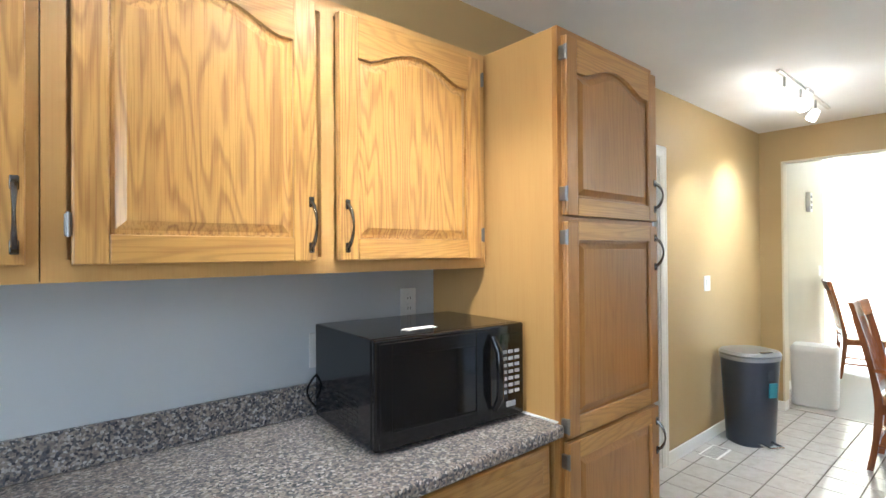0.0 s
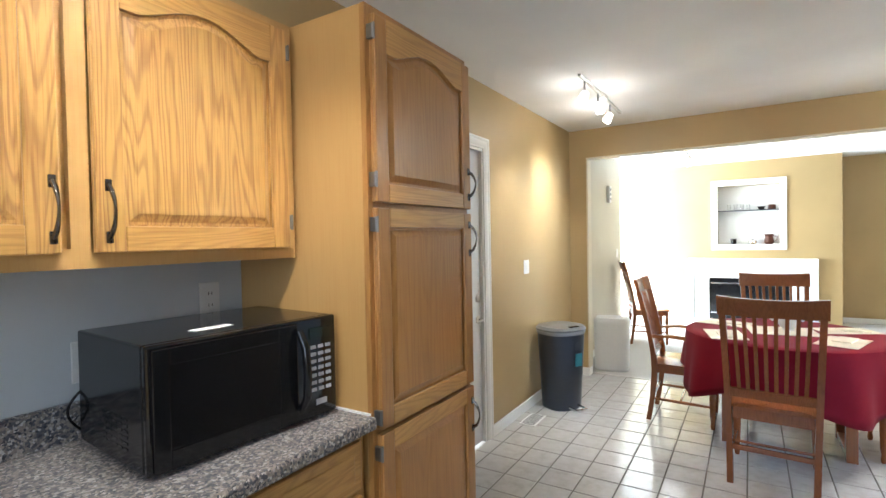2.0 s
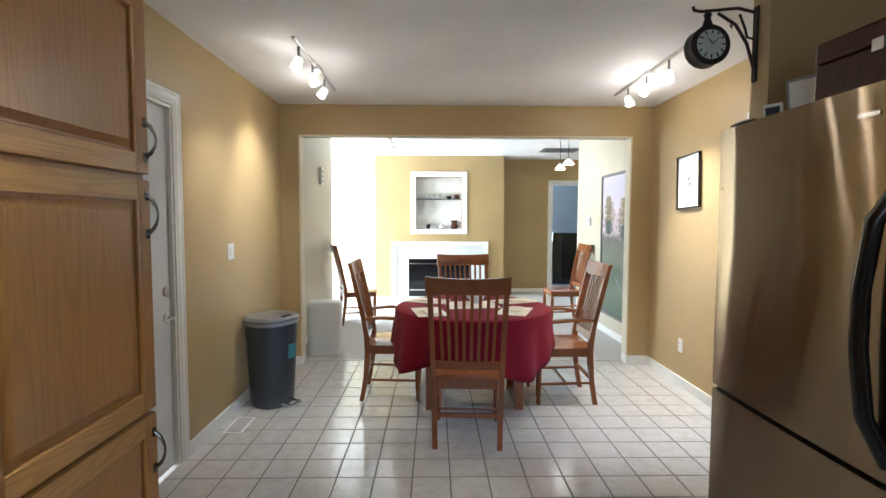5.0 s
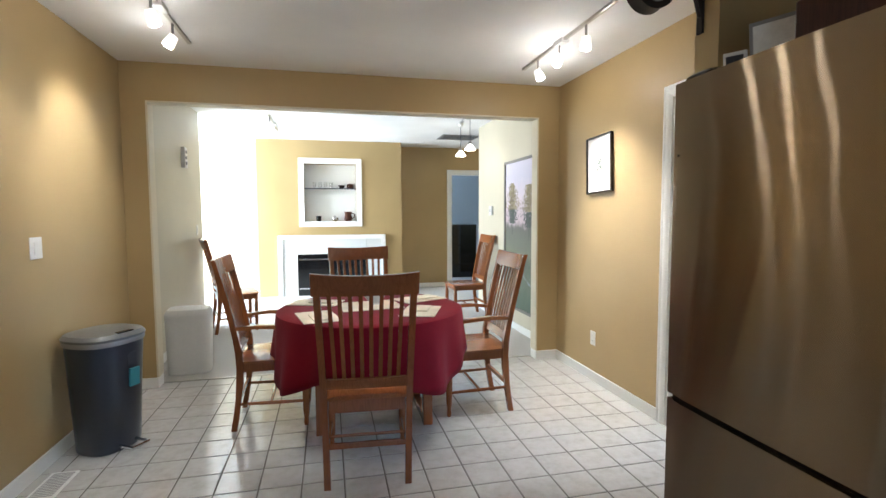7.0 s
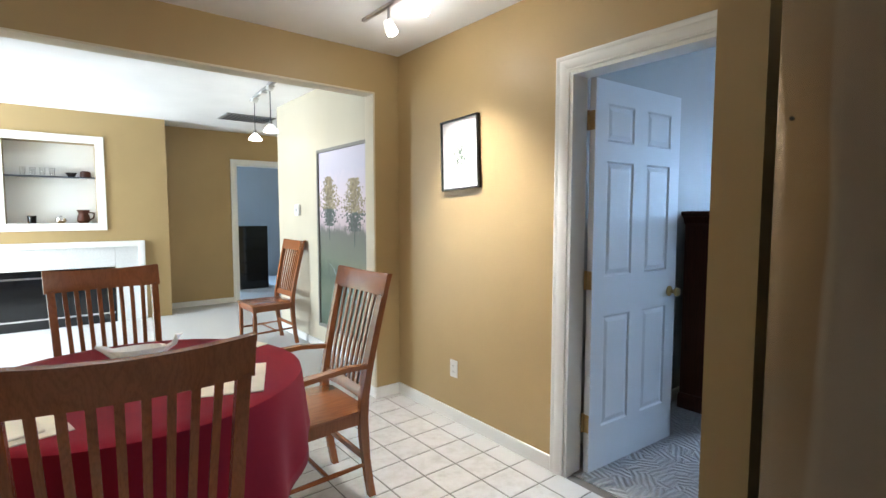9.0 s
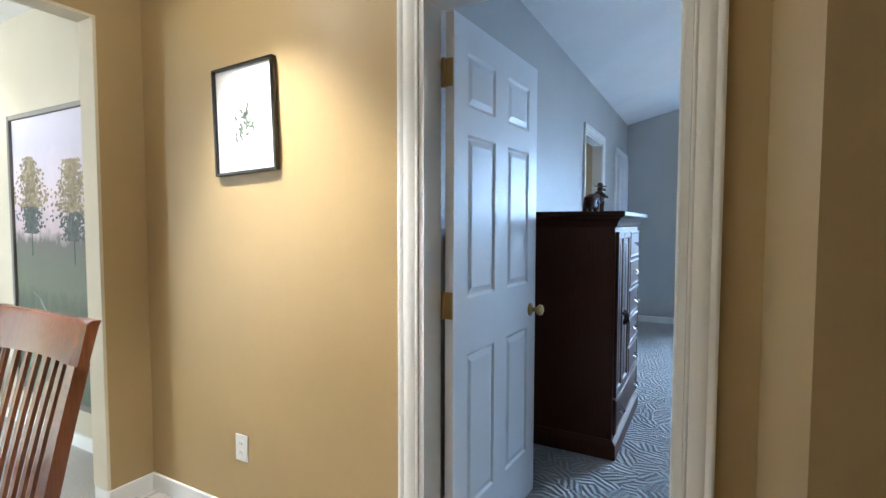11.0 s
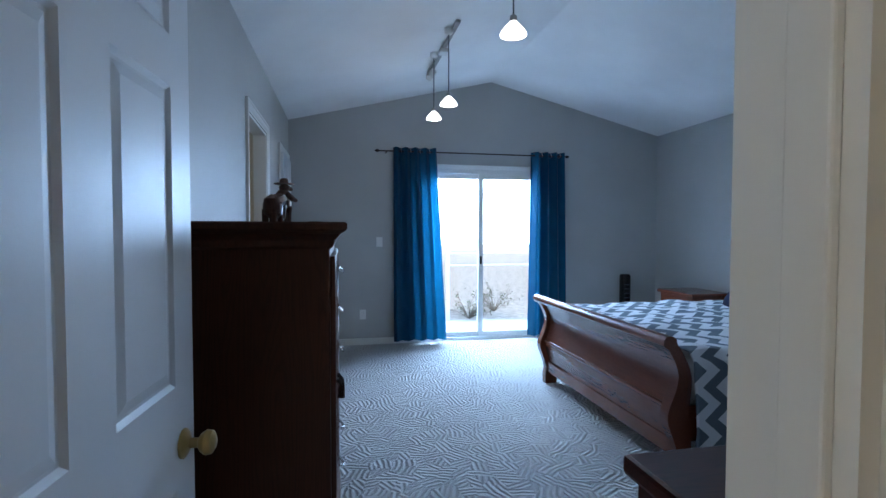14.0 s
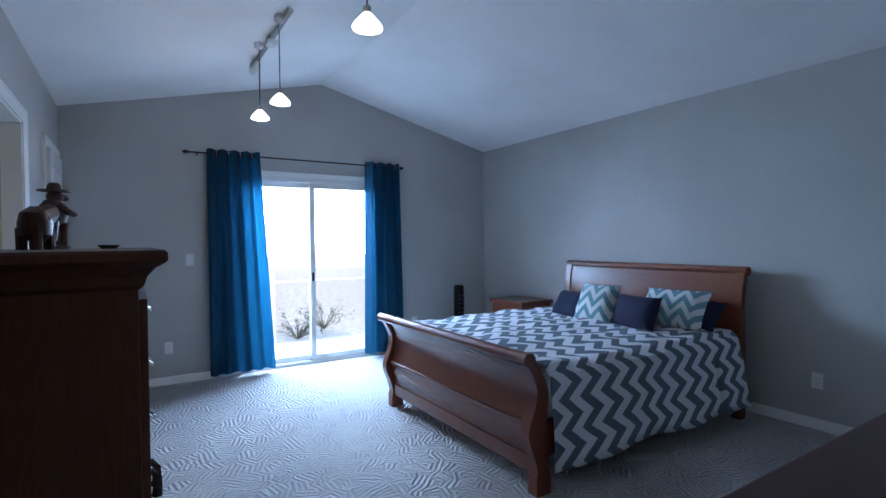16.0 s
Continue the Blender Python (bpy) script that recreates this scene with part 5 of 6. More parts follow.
def track(x0, x1, y, z, heads, along="x", label="white ceiling track with three small spot lamps"):
    root = thing("track_light", pose(0, 0, 0), label, "track light", "ceiling track lights")
    if along == "x":
        box_part("rail", NICKEL, root, (x0, x1, y - 0.012, y + 0.012, z - 0.018, z), 0.003)
        box_part("feed_box", WHITEP, root, ((x0 + x1) / 2 - 0.06, (x0 + x1) / 2 + 0.06, y - 0.03, y + 0.03, z - 0.03, z - 0.001), 0.004)
    for hx, tx, ty, tz, watts in heads:
        hp = Vector((hx, y, z - 0.022))
        arm_ = part("stem", tube(B(), [hp, hp - Vector((0, 0, 0.075))], 0.008), LIDG, root, "", True)
        c = hp - Vector((0, 0, 0.085))
        way = (Vector((tx, ty, tz)) - c).normalized()
        part("lamp_head", tube(B(), [c - way * 0.02, c - way * 0.015, c + way * 0.03, c + way * 0.045], [0.010, 0.024, 0.033, 0.034], 16), CUP, root, "frosted glowing lamp cup", True)
        part("bulb", tube(B(), [c + way * 0.0455, c + way * 0.06, c + way * 0.066], [0.032, 0.030, 0.012], 16), BULB, root, "glowing lamp face", True)
        spot_lamp(c + way * 0.075, (tx, ty, tz), watts, 80, WARM, 1.0)
        point_lamp(c + way * 0.085 + Vector((0, 0, 0.0)), watts * 0.037, WARM, 0.03)


track(3.58, 4.80, 1.09, ZC, [(3.70, 3.95, 1.72, 1.2, 36), (4.05, 4.0, 0.3, 0.0, 42), (4.42, 4.62, 1.72, 1.62, 58)])
track(3.58, 4.88, -1.33, ZC, [(3.90, 4.35, -1.5, 0.2, 60), (4.25, 4.2, -0.3, 0.2, 50), (4.60, 4.32, -1.87, 0.95, 150)])
track(7.6, 8.8, 0.9, 2.60, [(7.7, 7.6, 0.4, 1.0, 10), (8.3, 8.6, 0.2, 0.4, 10)], label="white ceiling track with spot lamps in the living room")
track(0.05, 1.15, 0.80, ZC, [(0.30, 0.50, 1.40, 1.60, 7), (0.65, 0.95, 1.40, 1.60, 19), (1.0, 1.15, 1.25, 1.0, 32)], label="white ceiling track with spot lamps over the counter")

def pendant(x, y, zb, ztop, watts, lab="frosted white glass pendant on a thin rod"):
    root = thing("pendant_lamp", pose(x, y, zb), lab, "pendant lamp", "pendant lamps")
    part("rod", tube(B(), [(0, 0, 0.10), (0, 0, ztop - zb - 0.06)], 0.004), DGREY, root)
    part("canopy", lathe(B(), [(0.02, ztop - zb - 0.07), (0.035, ztop - zb - 0.055), (0.035, ztop - zb - 0.022), (0.004, ztop - zb - 0.021)], 16), WHITEP, root, "", True)
    part("socket", lathe(B(), [(0.012, 0.12), (0.018, 0.115), (0.02, 0.09), (0.012, 0.085)], 14), LIDG, root, "", True)
    part("shade", lathe(B(), [(0.054, 0.012), (0.068, 0.016), (0.069, 0.026), (0.056, 0.045), (0.034, 0.070), (0.020, 0.084), (0.012, 0.088)], 24), SHADE, root, "glowing frosted glass shade", True)
    point_lamp((x, y, zb - 0.05), watts, (1.0, 0.9, 0.75), 0.05)


pendant(2.49, -4.05, 2.355, 3.005, 2.5)
pendant(2.52, -5.50, 2.36, 3.005, 2.5)
pendant(2.54, -6.05, 2.37, 3.005, 2.5)
pendant(7.6, -1.55, 2.13, 2.60, 2, "frosted white glass pendant near the hall")
pendant(6.98, -1.50, 2.13, 2.60, 2, "frosted white glass pendant near the hall")
tk = thing("pendant_track", pose(2.48, -5.95, 2.985), "white ceiling track carrying the bedroom pendants", "track light")
box_part("rail", LIDG, tk, (-0.017, 0.017, -0.70, 0.62, -0.02, 0.004), 0.003)
for y in (-0.55, 0.05):
    box_part("connector", WHITEP, tk, (-0.04, 0.04, y - 0.05, y + 0.05, -0.06, -0.02), 0.008)
part("spot_head", tube(B(), [(0, -0.45, -0.03), (0.02, -0.45, -0.09), (0.05, -0.42, -0.13)], [0.02, 0.028, 0.03], 12), WHITEP, tk, "", True)

lt = thing("pendant_track", pose(7.25, -1.525, 2.598, 0, 0, -4.6), "white ceiling track carrying the living room pendants", "track light")
box_part("rail", LIDG, lt, (-0.55, 0.50, -0.017, 0.017, -0.022, 0.0), 0.003)
for x in (-0.27, 0.0, 0.35):
    box_part("connector", WHITEP, lt, (x - 0.05, x + 0.05, -0.03, 0.03, -0.045, -0.0225), 0.006)
lv = thing("ceiling_vent", pose(8.85, -1.85, 2.598), "grey metal return grille in the living room ceiling", "vent")
box_part("frame", LIDG, lv, (-0.22, 0.22, -0.30, 0.30, -0.012, 0), 0.002)
for k in range(11):
    box_part("slat", DGREY, lv, (-0.19, 0.19, -0.27 + k * 0.05, -0.245 + k * 0.05, -0.018, -0.0125), 0)

# ---- fireplace ----
fp = thing("fireplace", pose(9.65, 0.135, 0.006), "white fireplace surround with black glass-fronted firebox", "fireplace")
for u0, u1, z0, z1 in ((-0.885, -0.815, 0, 1.02), (0.815, 0.885, 0, 1.02), (-0.815, 0.815, 0.95, 1.02)):
    box_part("mantel_frame", TRIM, fp, (-0.06, -0.001, u0, u1, z0, z1), 0.004)
for u0, u1, z0, z1 in ((-0.814, -0.56, 0, 0.949), (0.58, 0.814, 0, 0.949), (-0.559, 0.579, 0.70, 0.949)):
    box_part("surround_tile", plain("white tile", (0.66, 0.67, 0.66), 0.2), fp, (-0.03, -0.001, u0, u1, z0, z1), 0.003)
box_part("firebox", BLACK, fp, (0.03, 0.40, -0.55, 0.57, 0.001, 0.69), 0.004)
box_part("fire_glass", GLOSS, fp, (-0.015, 0.029, -0.555, 0.575, 0.001, 0.695), 0.002)
for z in (0.11, 0.60):
    box_part("bar", CHROME, fp, (-0.022, -0.0155, -0.54, 0.56, z, z + 0.02), 0.002)
nf = tagged(new("trim_niche"), "white painted frame round the display niche", "trim", kind="structure")
for y0, y1, z0, z1 in ((-0.36, -0.27, 1.165, 2.305), (0.585, 0.675, 1.165, 2.305), (-0.27, 0.585, 2.215, 2.305), (-0.27, 0.585, 1.165, 1.255)):
    box_part("frame_board", TRIM, nf, (9.625, 9.649, y0, y1, z0, z1), 0.003)
tagged(part("glass_shelf", bx(B(), 9.66, 9.845, -0.268, 0.583, 1.80, 1.812), DGREY), "thin dark shelf in the niche", "shelf")


def small(nm, prof, x, y, z, mat, lab, cat):
    tagged(part(nm, lathe(B(), prof, 18), mat, None, "", True), lab, cat).matrix_basis = pose(x, y, z)


for k in range(4):
    small("drinking_glass", [(0.022, 0), (0.03, 0.10), (0.028, 0.10), (0.02, 0.01), (0.001, 0.01)], 9.75, 0.42 - k * 0.09, 1.8125, glass_mat("clear glass", (0.95, 0.95, 0.95)), "clear drinking glass on the niche shelf", "glass")
small("small_bowl", [(0.03, 0), (0.06, 0.05), (0.055, 0.05), (0.02, 0.01), (0.001, 0.01)], 9.75, -0.03, 1.8125, IRON, "small dark bowl on the niche shelf", "bowl")
small("trinket_box", [(0.055, 0), (0.055, 0.06), (0.04, 0.075), (0.001, 0.075)], 9.75, -0.17, 1.8125, MAHOG, "small dark round box on the niche shelf", "box")
small("candle_cup", [(0.04, 0), (0.045, 0.09), (0.04, 0.09), (0.035, 0.02), (0.001, 0.02)], 9.74, 0.36, 1.2555, BLACK, "small dark candle cup in the niche", "candle")
small("sugar_bowl", [(0.03, 0), (0.06, 0.03), (0.055, 0.06), (0.02, 0.075), (0.008, 0.09), (0.001, 0.09)], 9.74, 0.09, 1.2555, CHROME, "small silver bowl in the niche", "bowl")
pj = thing("copper_jug", pose(9.74, -0.13, 1.2555), "dark copper jug in the niche", "jug")
part("body", lathe(B(), [(0.05, 0), (0.07, 0.03), (0.06, 0.09), (0.05, 0.12), (0.068, 0.16), (0.062, 0.16), (0.03, 0.03), (0.001, 0.03)], 20), MAHOG, pj, "", True)
part("handle", tube(B(), [(0, -0.055, 0.13), (0, -0.11, 0.12), (0, -0.10, 0.06), (0, -0.062, 0.04)], 0.008), MAHOG, pj, "", True)
fd = thing("far_dresser", pose(11.6, -2.62, 0.006), "black dresser in the room beyond the hall", "dresser")
box_part("body", BLACK, fd, (-0.25, 0.25, -0.30, 0.25, 0, 1.14), 0.006)
for k in range(5):
    box_part("drawer", GLOSS, fd, (-0.268, -0.251, -0.27, 0.22, 0.08 + k * 0.21, 0.27 + k * 0.21), 0.004)
# ---- bedroom: chest of drawers ----
cw = thing("gentlemans_chest", pose(0, 0, 0.006), "dark mahogany chest with a door and drawers, crown top", "chest of drawers")
CX0, CX1, CY0, CY1 = 3.398, 3.88, -4.20, -3.285
box_part("body", MAHOG, cw, (CX0, CX1, CY0, CY1, 0.10, 1.30), 0.004)
bm = B()
loft(bm, [[(CX0 - o, CY0 - o, z), (CX1, CY0 - o, z), (CX1, CY1 + o, z), (CX0 - o, CY1 + o, z)] for o, z in ((0.025, 0), (0.025, 0.08), (0.006, 0.105))])
part("plinth", bm, MAHOG, cw)
bm = B()
loft(bm, [[(CX0 - o, CY0 - o, z), (CX1, CY0 - o, z), (CX1, CY1 + o, z), (CX0 - o, CY1 + o, z)] for o, z in ((0.002, 1.295), (0.012, 1.305), (0.018, 1.325), (0.034, 1.345), (0.052, 1.356), (0.058, 1.362), (0.058, 1.379), (0.052, 1.385))])
part("crown_top", bm, MAHOG, cw)
ym = -3.745
ring4 = lambda y0, y1, z0, z1, g, x: [(x, y0 + g, z0 + g), (x, y1 - g, z0 + g), (x, y1 - g, z1 - g), (x, y0 + g, z1 - g)]
for y0, y1 in ((ym + 0.01, ym + 0.235), (ym + 0.24, CY1 - 0.025)):
    dr = part("cupboard_door", loft(B(), [ring4(y0, y1, 0.34, 1.27, g, x) for g, x in ((0, CX0 - 0.001), (0, CX0 - 0.018), (0.035, CX0 - 0.018), (0.045, CX0 - 0.010), (0.06, CX0 - 0.010), (0.075, CX0 - 0.016))]), MAHOG, cw)
    yk = y1 - 0.03 if y0 < ym + 0.1 else y0 + 0.03
    part("door_pull", tube(B(), [(CX0 - 0.02, yk, 0.80), (CX0 - 0.038, yk, 0.78), (CX0 - 0.034, yk, 0.73)], [0.010, 0.008, 0.014]), PEWTER, dr, "dark drop pull", True)


def drawer(y0, y1, z0, z1, parent):
    dr = part("drawer", loft(B(), [ring4(y0, y1, z0, z1, g, x) for g, x in ((0, CX0 - 0.001), (0, CX0 - 0.014), (0.012, CX0 - 0.020), (0.022, CX0 - 0.015))]), MAHOG, parent)
    yc, zc = (y0 + y1) / 2, (z0 + z1) / 2
    for s in (-1, 1) if y1 - y0 > 0.6 else (0,):
        yy = yc + s * 0.28
        pts = [(CX0 - 0.02, yy - 0.045, zc + 0.01), (CX0 - 0.04, yy - 0.03, zc - 0.01), (CX0 - 0.042, yy, zc - 0.018), (CX0 - 0.04, yy + 0.03, zc - 0.01), (CX0 - 0.02, yy + 0.045, zc + 0.01)]
        part("bail_pull", tube(B(), pts, 0.005), CHROME, dr, "bright metal bail pull", True)


for k in range(5):
    drawer(CY0 + 0.025, ym - 0.01, 0.345 + k * 0.187, 0.522 + k * 0.187, cw)
drawer(CY0 + 0.025, CY1 - 0.025, 0.125, 0.325, cw)
el = part("carved_elephant", loft(B(), [super_ring(0.045 * s, 0.03 * s, z, 16, 2, 0) for s, z in ((0.5, 0.02), (0.95, 0.035), (1.0, 0.06), (0.85, 0.085), (0.3, 0.10))]), MAHOG, None, "", True)
tagged(el, "small carved wooden elephant on the chest", "figurine")
bm = bmesh.new()
bm.from_mesh(el.data)
for x, y in ((-0.025, -0.015), (-0.025, 0.015), (0.025, -0.015), (0.025, 0.015)):
    tube(bm, [(x, y, 0), (x, y, 0.05)], [0.011, 0.012])
tube(bm, [(0, 0, 0.07), (-0.05, 0, 0.085), (-0.07, 0, 0.06), (-0.075, 0, 0.02)], [0.03, 0.026, 0.014, 0.006])
bm.to_mesh(el.data)
bm.free()
el.matrix_basis = pose(3.645, -3.80, 1.3915, 0, 0, 70) @ Matrix.Scale(1.25, 4)
hr = B()
lathe(hr, [(0.045, 0), (0.047, 0.010), (0.001, 0.012)], 18)
for x, y in ((-0.020, -0.014), (-0.020, 0.014), (0.022, -0.016), (0.022, 0.016)):
    tube(hr, [(x, y, 0.008), (x * 1.05, y, 0.05), (x, y, 0.085)], [0.010, 0.009, 0.014])
lathe(hr, [(0.012, 0.07), (0.036, 0.085), (0.040, 0.11), (0.034, 0.14), (0.020, 0.158), (0.006, 0.162)], 14)
lathe(hr, [(0.008, 0.150), (0.021, 0.158), (0.024, 0.172), (0.016, 0.188), (0.004, 0.190)], 12, (0.008, 0, 0))
lathe(hr, [(0.046, 0.186), (0.044, 0.191), (0.020, 0.192), (0.019, 0.206), (0.012, 0.214), (0.001, 0.212)], 18, (0.006, 0, 0))
for y in (-1, 1):
    tube(hr, [(0, y * 0.034, 0.142), (0.020, y * 0.050, 0.118), (0.045, y * 0.036, 0.112)], [0.013, 0.012, 0.009], 8)
tube(hr, [(0.022, 0, 0.172), (0.040, 0, 0.166), (0.047, 0, 0.162)], [0.013, 0.010, 0.005], 8)
tube(hr, [(0.045, 0.036, 0.112), (0.050, 0.036, 0.145)], [0.006, 0.010], 8)
ho = tagged(part("carved_figure", hr, wood("carved brown wood", (0.03, 0.012, 0.007), (0.13, 0.06, 0.035), "z", 0.5), None, "", True), "small carved brown wooden figure in a wide hat", "figurine")
ho.matrix_basis = pose(3.625, -3.98, 1.3915, 0, 0, 215)
tagged(part("coin_dish", lathe(B(), [(0.02, 0), (0.03, 0.012), (0.025, 0.012), (0.001, 0.004)], 16), IRON, None, "", True), "tiny dark dish on the chest", "dish").matrix_basis = pose(3.47, -3.80, 1.3915)

# ---- bedroom: low dresser ----
REDWOOD = wood("dark red-brown dresser wood", (0.014, 0.004, 0.003), (0.045, 0.012, 0.008), "x", 0.4, gloss=0.3, coat=0.05)
ld = thing("low_dresser", pose(0, 0, 0.006), "red-brown wooden dresser beside the bedroom door", "dresser")
LX0, LX1, LY0, LY1 = 1.34, 2.80, -2.44, -2.02
box_part("body", REDWOOD, ld, (LX0, LX1, LY0, LY1, 0.08, 0.88), 0.004)
box_part("top", REDWOOD, ld, (LX0 - 0.02, LX1 + 0.02, LY0 - 0.025, LY1 + 0.01, 0.8805, 0.92), 0.01)
box_part("plinth", REDWOOD, ld, (LX0 + 0.02, LX1 - 0.02, LY0 + 0.02, LY1 - 0.02, 0, 0.0795), 0.003)
for k in range(3):
    for j in range(2):
        u0 = LX0 + 0.03 + j * 0.71
        dw = box_part("drawer", REDWOOD, ld, (u0, u0 + 0.69, LY0 - 0.016, LY0 - 0.001, 0.11 + k * 0.255, 0.35 + k * 0.255), 0.004)
        box_part("knob", PEWTER, dw, (u0 + 0.33, u0 + 0.36, LY0 - 0.035, LY0 - 0.0165, 0.22 + k * 0.255, 0.25 + k * 0.255), 0.006)

# ---- sleigh bed ----
bed = thing("sleigh_bed", pose(0, 0, 0.006), "brown cherry sleigh bed with scrolled ends", "bed")
BY0, BYE = -5.77, -3.94


def scroll_profile(h, lean, bulge, sgn):
    """An S-shaped sleigh end in (offset, z); positive offsets lean outwards."""
    pts = []
    for i in range(21):
        s = i / 20
        pts.append((sgn * lean * (bulge * math.exp(-((s - 0.42) / 0.17) ** 2) + 0.95 * max(0.0, (s - 0.72) / 0.28) ** 1.6 - 0.15), 0.06 + (h - 0.06) * s))
    return pts


def sleigh_end(nm, x, h, lean, sgn, thick=0.022, bulge=0.45, wide=0.052):
    prof = scroll_profile(h, lean, bulge, sgn)
    bm = B()
    for y0, y1, th in ((BY0 + 0.07, BYE - 0.07, thick * 0.6),):
        loft(bm, [[(x + o - th, y, z) for o, z in prof if z > 0.16] + [(x + o + th, y, z) for o, z in reversed(prof) if z > 0.16] for y in (y0, y1)])
    board = part(nm, bm, SLEIGH, bed, "", True)
    for y in (BY0, BYE - 0.07):
        bm = B()
        wid = lambda z: wide + wide * 0.75 * math.exp(-((z / h - 0.45) / 0.22) ** 2) + (0.02 if z < 0.12 else 0)
        loft(bm, [[(x + o - wid(z) * 0.7, yy, z if i else 0.0) for i, (o, z) in enumerate(prof)] + [(x + o + wid(z) * 0.7, yy, z if i else 0.0) for i, (o, z) in reversed(list(enumerate(prof)))] for yy in (y, y + 0.07)])
        part("end_post", bm, SLEIGH, bed, "", True)
    o, z = prof[-1]
    bm = B()
    loft(bm, [[(x + o + sgn * 0.015 + 0.042 * math.cos(a), y, z + 0.01 + 0.036 * math.sin(a)) for a in [2 * math.pi * k / 20 for k in range(20)]] for y in (BY0 - 0.012, BYE + 0.012)])
    part("scroll_rail", bm, SLEIGH, bed, "rolled top rail", True)
    return prof, board


prof, fb = sleigh_end("footboard", 1.545, 0.75, 0.095, 1)
for z0, z1 in ((0.10, 0.20), (0.375, 0.40)):
    box_part("moulding", SLEIGH, bed, (1.530 if z0 < 0.3 else 1.583, 1.564 if z0 < 0.3 else 1.607, BY0 + 0.071, BYE - 0.071, z0, z1), 0.008)
sleigh_end("headboard", -0.555, 1.13, 0.05, -1, bulge=0.05, wide=0.035)
for y in (BY0 + 0.01, BYE - 0.05):
    box_part("side_rail", SLEIGH, bed, (-0.53, 1.50, y, y + 0.035, 0.20, 0.40), 0.004)
box_part("mattress", fabric("white ticking", (0.6, 0.6, 0.58)), bed, (-0.46, 1.47, BY0 + 0.06, BYE - 0.06, 0.401, 0.665), 0.05)
NX = 110
yc, half = (BY0 + BYE) / 2, (BYE - BY0) / 2 + 0.015


def cover_section(x):
    out = []
    wig = lambda a: 0.010 * math.sin(9 * x + a) + 0.006 * math.sin(23 * x + 2 * a)
    drop = 0.50 + 0.02 * math.sin(6 * x)
    flare = 0.05 + 0.035 * math.sin(7.5 * x + 1.0) * 0.5 + (0.06 if x < -0.1 else 0)
    for i in range(9):
        s = 1 - i / 8
        out.append((x, yc - half - flare * s + wig(i) * s, 0.68 - 0.03 - drop * s))
    for i in range(41):
        s = -1 + 2 * i / 40
        crown = 0.025 * (1 - s * s) + 0.007 * math.sin(7 * s + 5 * x) + 0.006 * math.sin(13 * x - 4 * s) + 0.004 * math.sin(31 * x + 9 * s) + 0.016 * (noise.noise((x * 5, s * 4, 2.0)) + 0.5 * noise.noise((x * 13, s * 11, 5.0)))
        out.append((x, yc + s * (half - 0.04), 0.69 + crown))
    for i in range(9):
        s = i / 8
        out.append((x, yc + half + flare * s + wig(i + 3) * s, 0.68 - 0.03 - drop * s))
    return out


bm = loft(B(), [cover_section(-0.43 + 1.925 * i / NX) for i in range(NX + 1)], False, False)
cv = tagged(part("bedspread", bm, CHEV, None, "", True), "grey-blue and white chevron bedspread over the bed", "bedspread")
cv.location.z = 0.004
so = cv.modifiers.new("thickness", "SOLIDIFY")
so.thickness, so.offset = 0.012, 1


def pillow(m, w, h, t, mat, lab):
    """A stuffed square cushion standing in the local xz plane."""
    n, bm = 12, B()
    for sgn in (-1, 1):
        rows = []
        for i in range(n + 1):
            row = []
            for j in range(n + 1):
                u, v = -1 + 2 * i / n, -1 + 2 * j / n
                puff = max(0.0, (1 - u ** 4) * (1 - v ** 4)) ** 0.5
                pin = 1 - 0.07 * (u * u * v * v) - 0.05 * (1 - puff) * 0
                row.append(bm.verts.new((u * w / 2 * (1 - 0.06 * (1 - v * v)), sgn * t / 2 * puff, v * h / 2 * (1 - 0.06 * (1 - u * u)) + h / 2)))
            rows.append(row)
        for i in range(n):
            for j in range(n):
                bm.faces.new((rows[i][j], rows[i + 1][j], rows[i + 1][j + 1], rows[i][j + 1]))
    bmesh.ops.remove_doubles(bm, verts=bm.verts, dist=0.0005)
    ob = part("throw_pillow", bm, mat, None, "", True)
    tagged(ob, lab, "pillow", "bed pillows").matrix_basis = m


NAVY2 = fabric("navy knit", (0.012, 0.015, 0.036), 60)
pillow(pose(0.12, -5.14, 0.70, -32, 0, 80), 0.42, 0.27, 0.15, NAVY, "plain navy throw pillow on the bed")
pillow(pose(0.20, -4.78, 0.70, -26, 0, 92), 0.38, 0.36, 0.14, CHEVP, "teal and white chevron throw pillow")
pillow(pose(0.15, -4.42, 0.70, -22, 0, 86), 0.40, 0.28, 0.15, NAVY2, "navy textured throw pillow on the bed")
pillow(pose(-0.12, -4.30, 0.70, -36, 0, 96), 0.52, 0.36, 0.16, CHEVP, "large chevron pillow against the headboard")
pillow(pose(-0.22, -4.25, 0.69, -46, 0, 90), 0.52, 0.30, 0.17, NAVY, "navy bed pillow against the headboard")

ns_ = thing("nightstand", pose(-0.50, -6.45, 0.006), "brown cherry nightstand with drawers beside the bed", "nightstand")
box_part("body", SLEIGH, ns_, (-0.22, 0.22, -0.27, 0.27, 0.06, 0.66), 0.004)
box_part("top", SLEIGH, ns_, (-0.24, 0.25, -0.30, 0.30, 0.6605, 0.70), 0.012)
box_part("plinth", SLEIGH, ns_, (-0.20, 0.20, -0.25, 0.25, 0.0, 0.0595), 0.002)
for k in range(3):
    dw = box_part("drawer", SLEIGH, ns_, (0.2205, 0.236, -0.245, 0.245, 0.09 + k * 0.19, 0.26 + k * 0.19), 0.004)
    box_part("knob", PEWTER, dw, (0.2365, 0.255, -0.015, 0.015, 0.16 + k * 0.19, 0.19 + k * 0.19), 0.005)
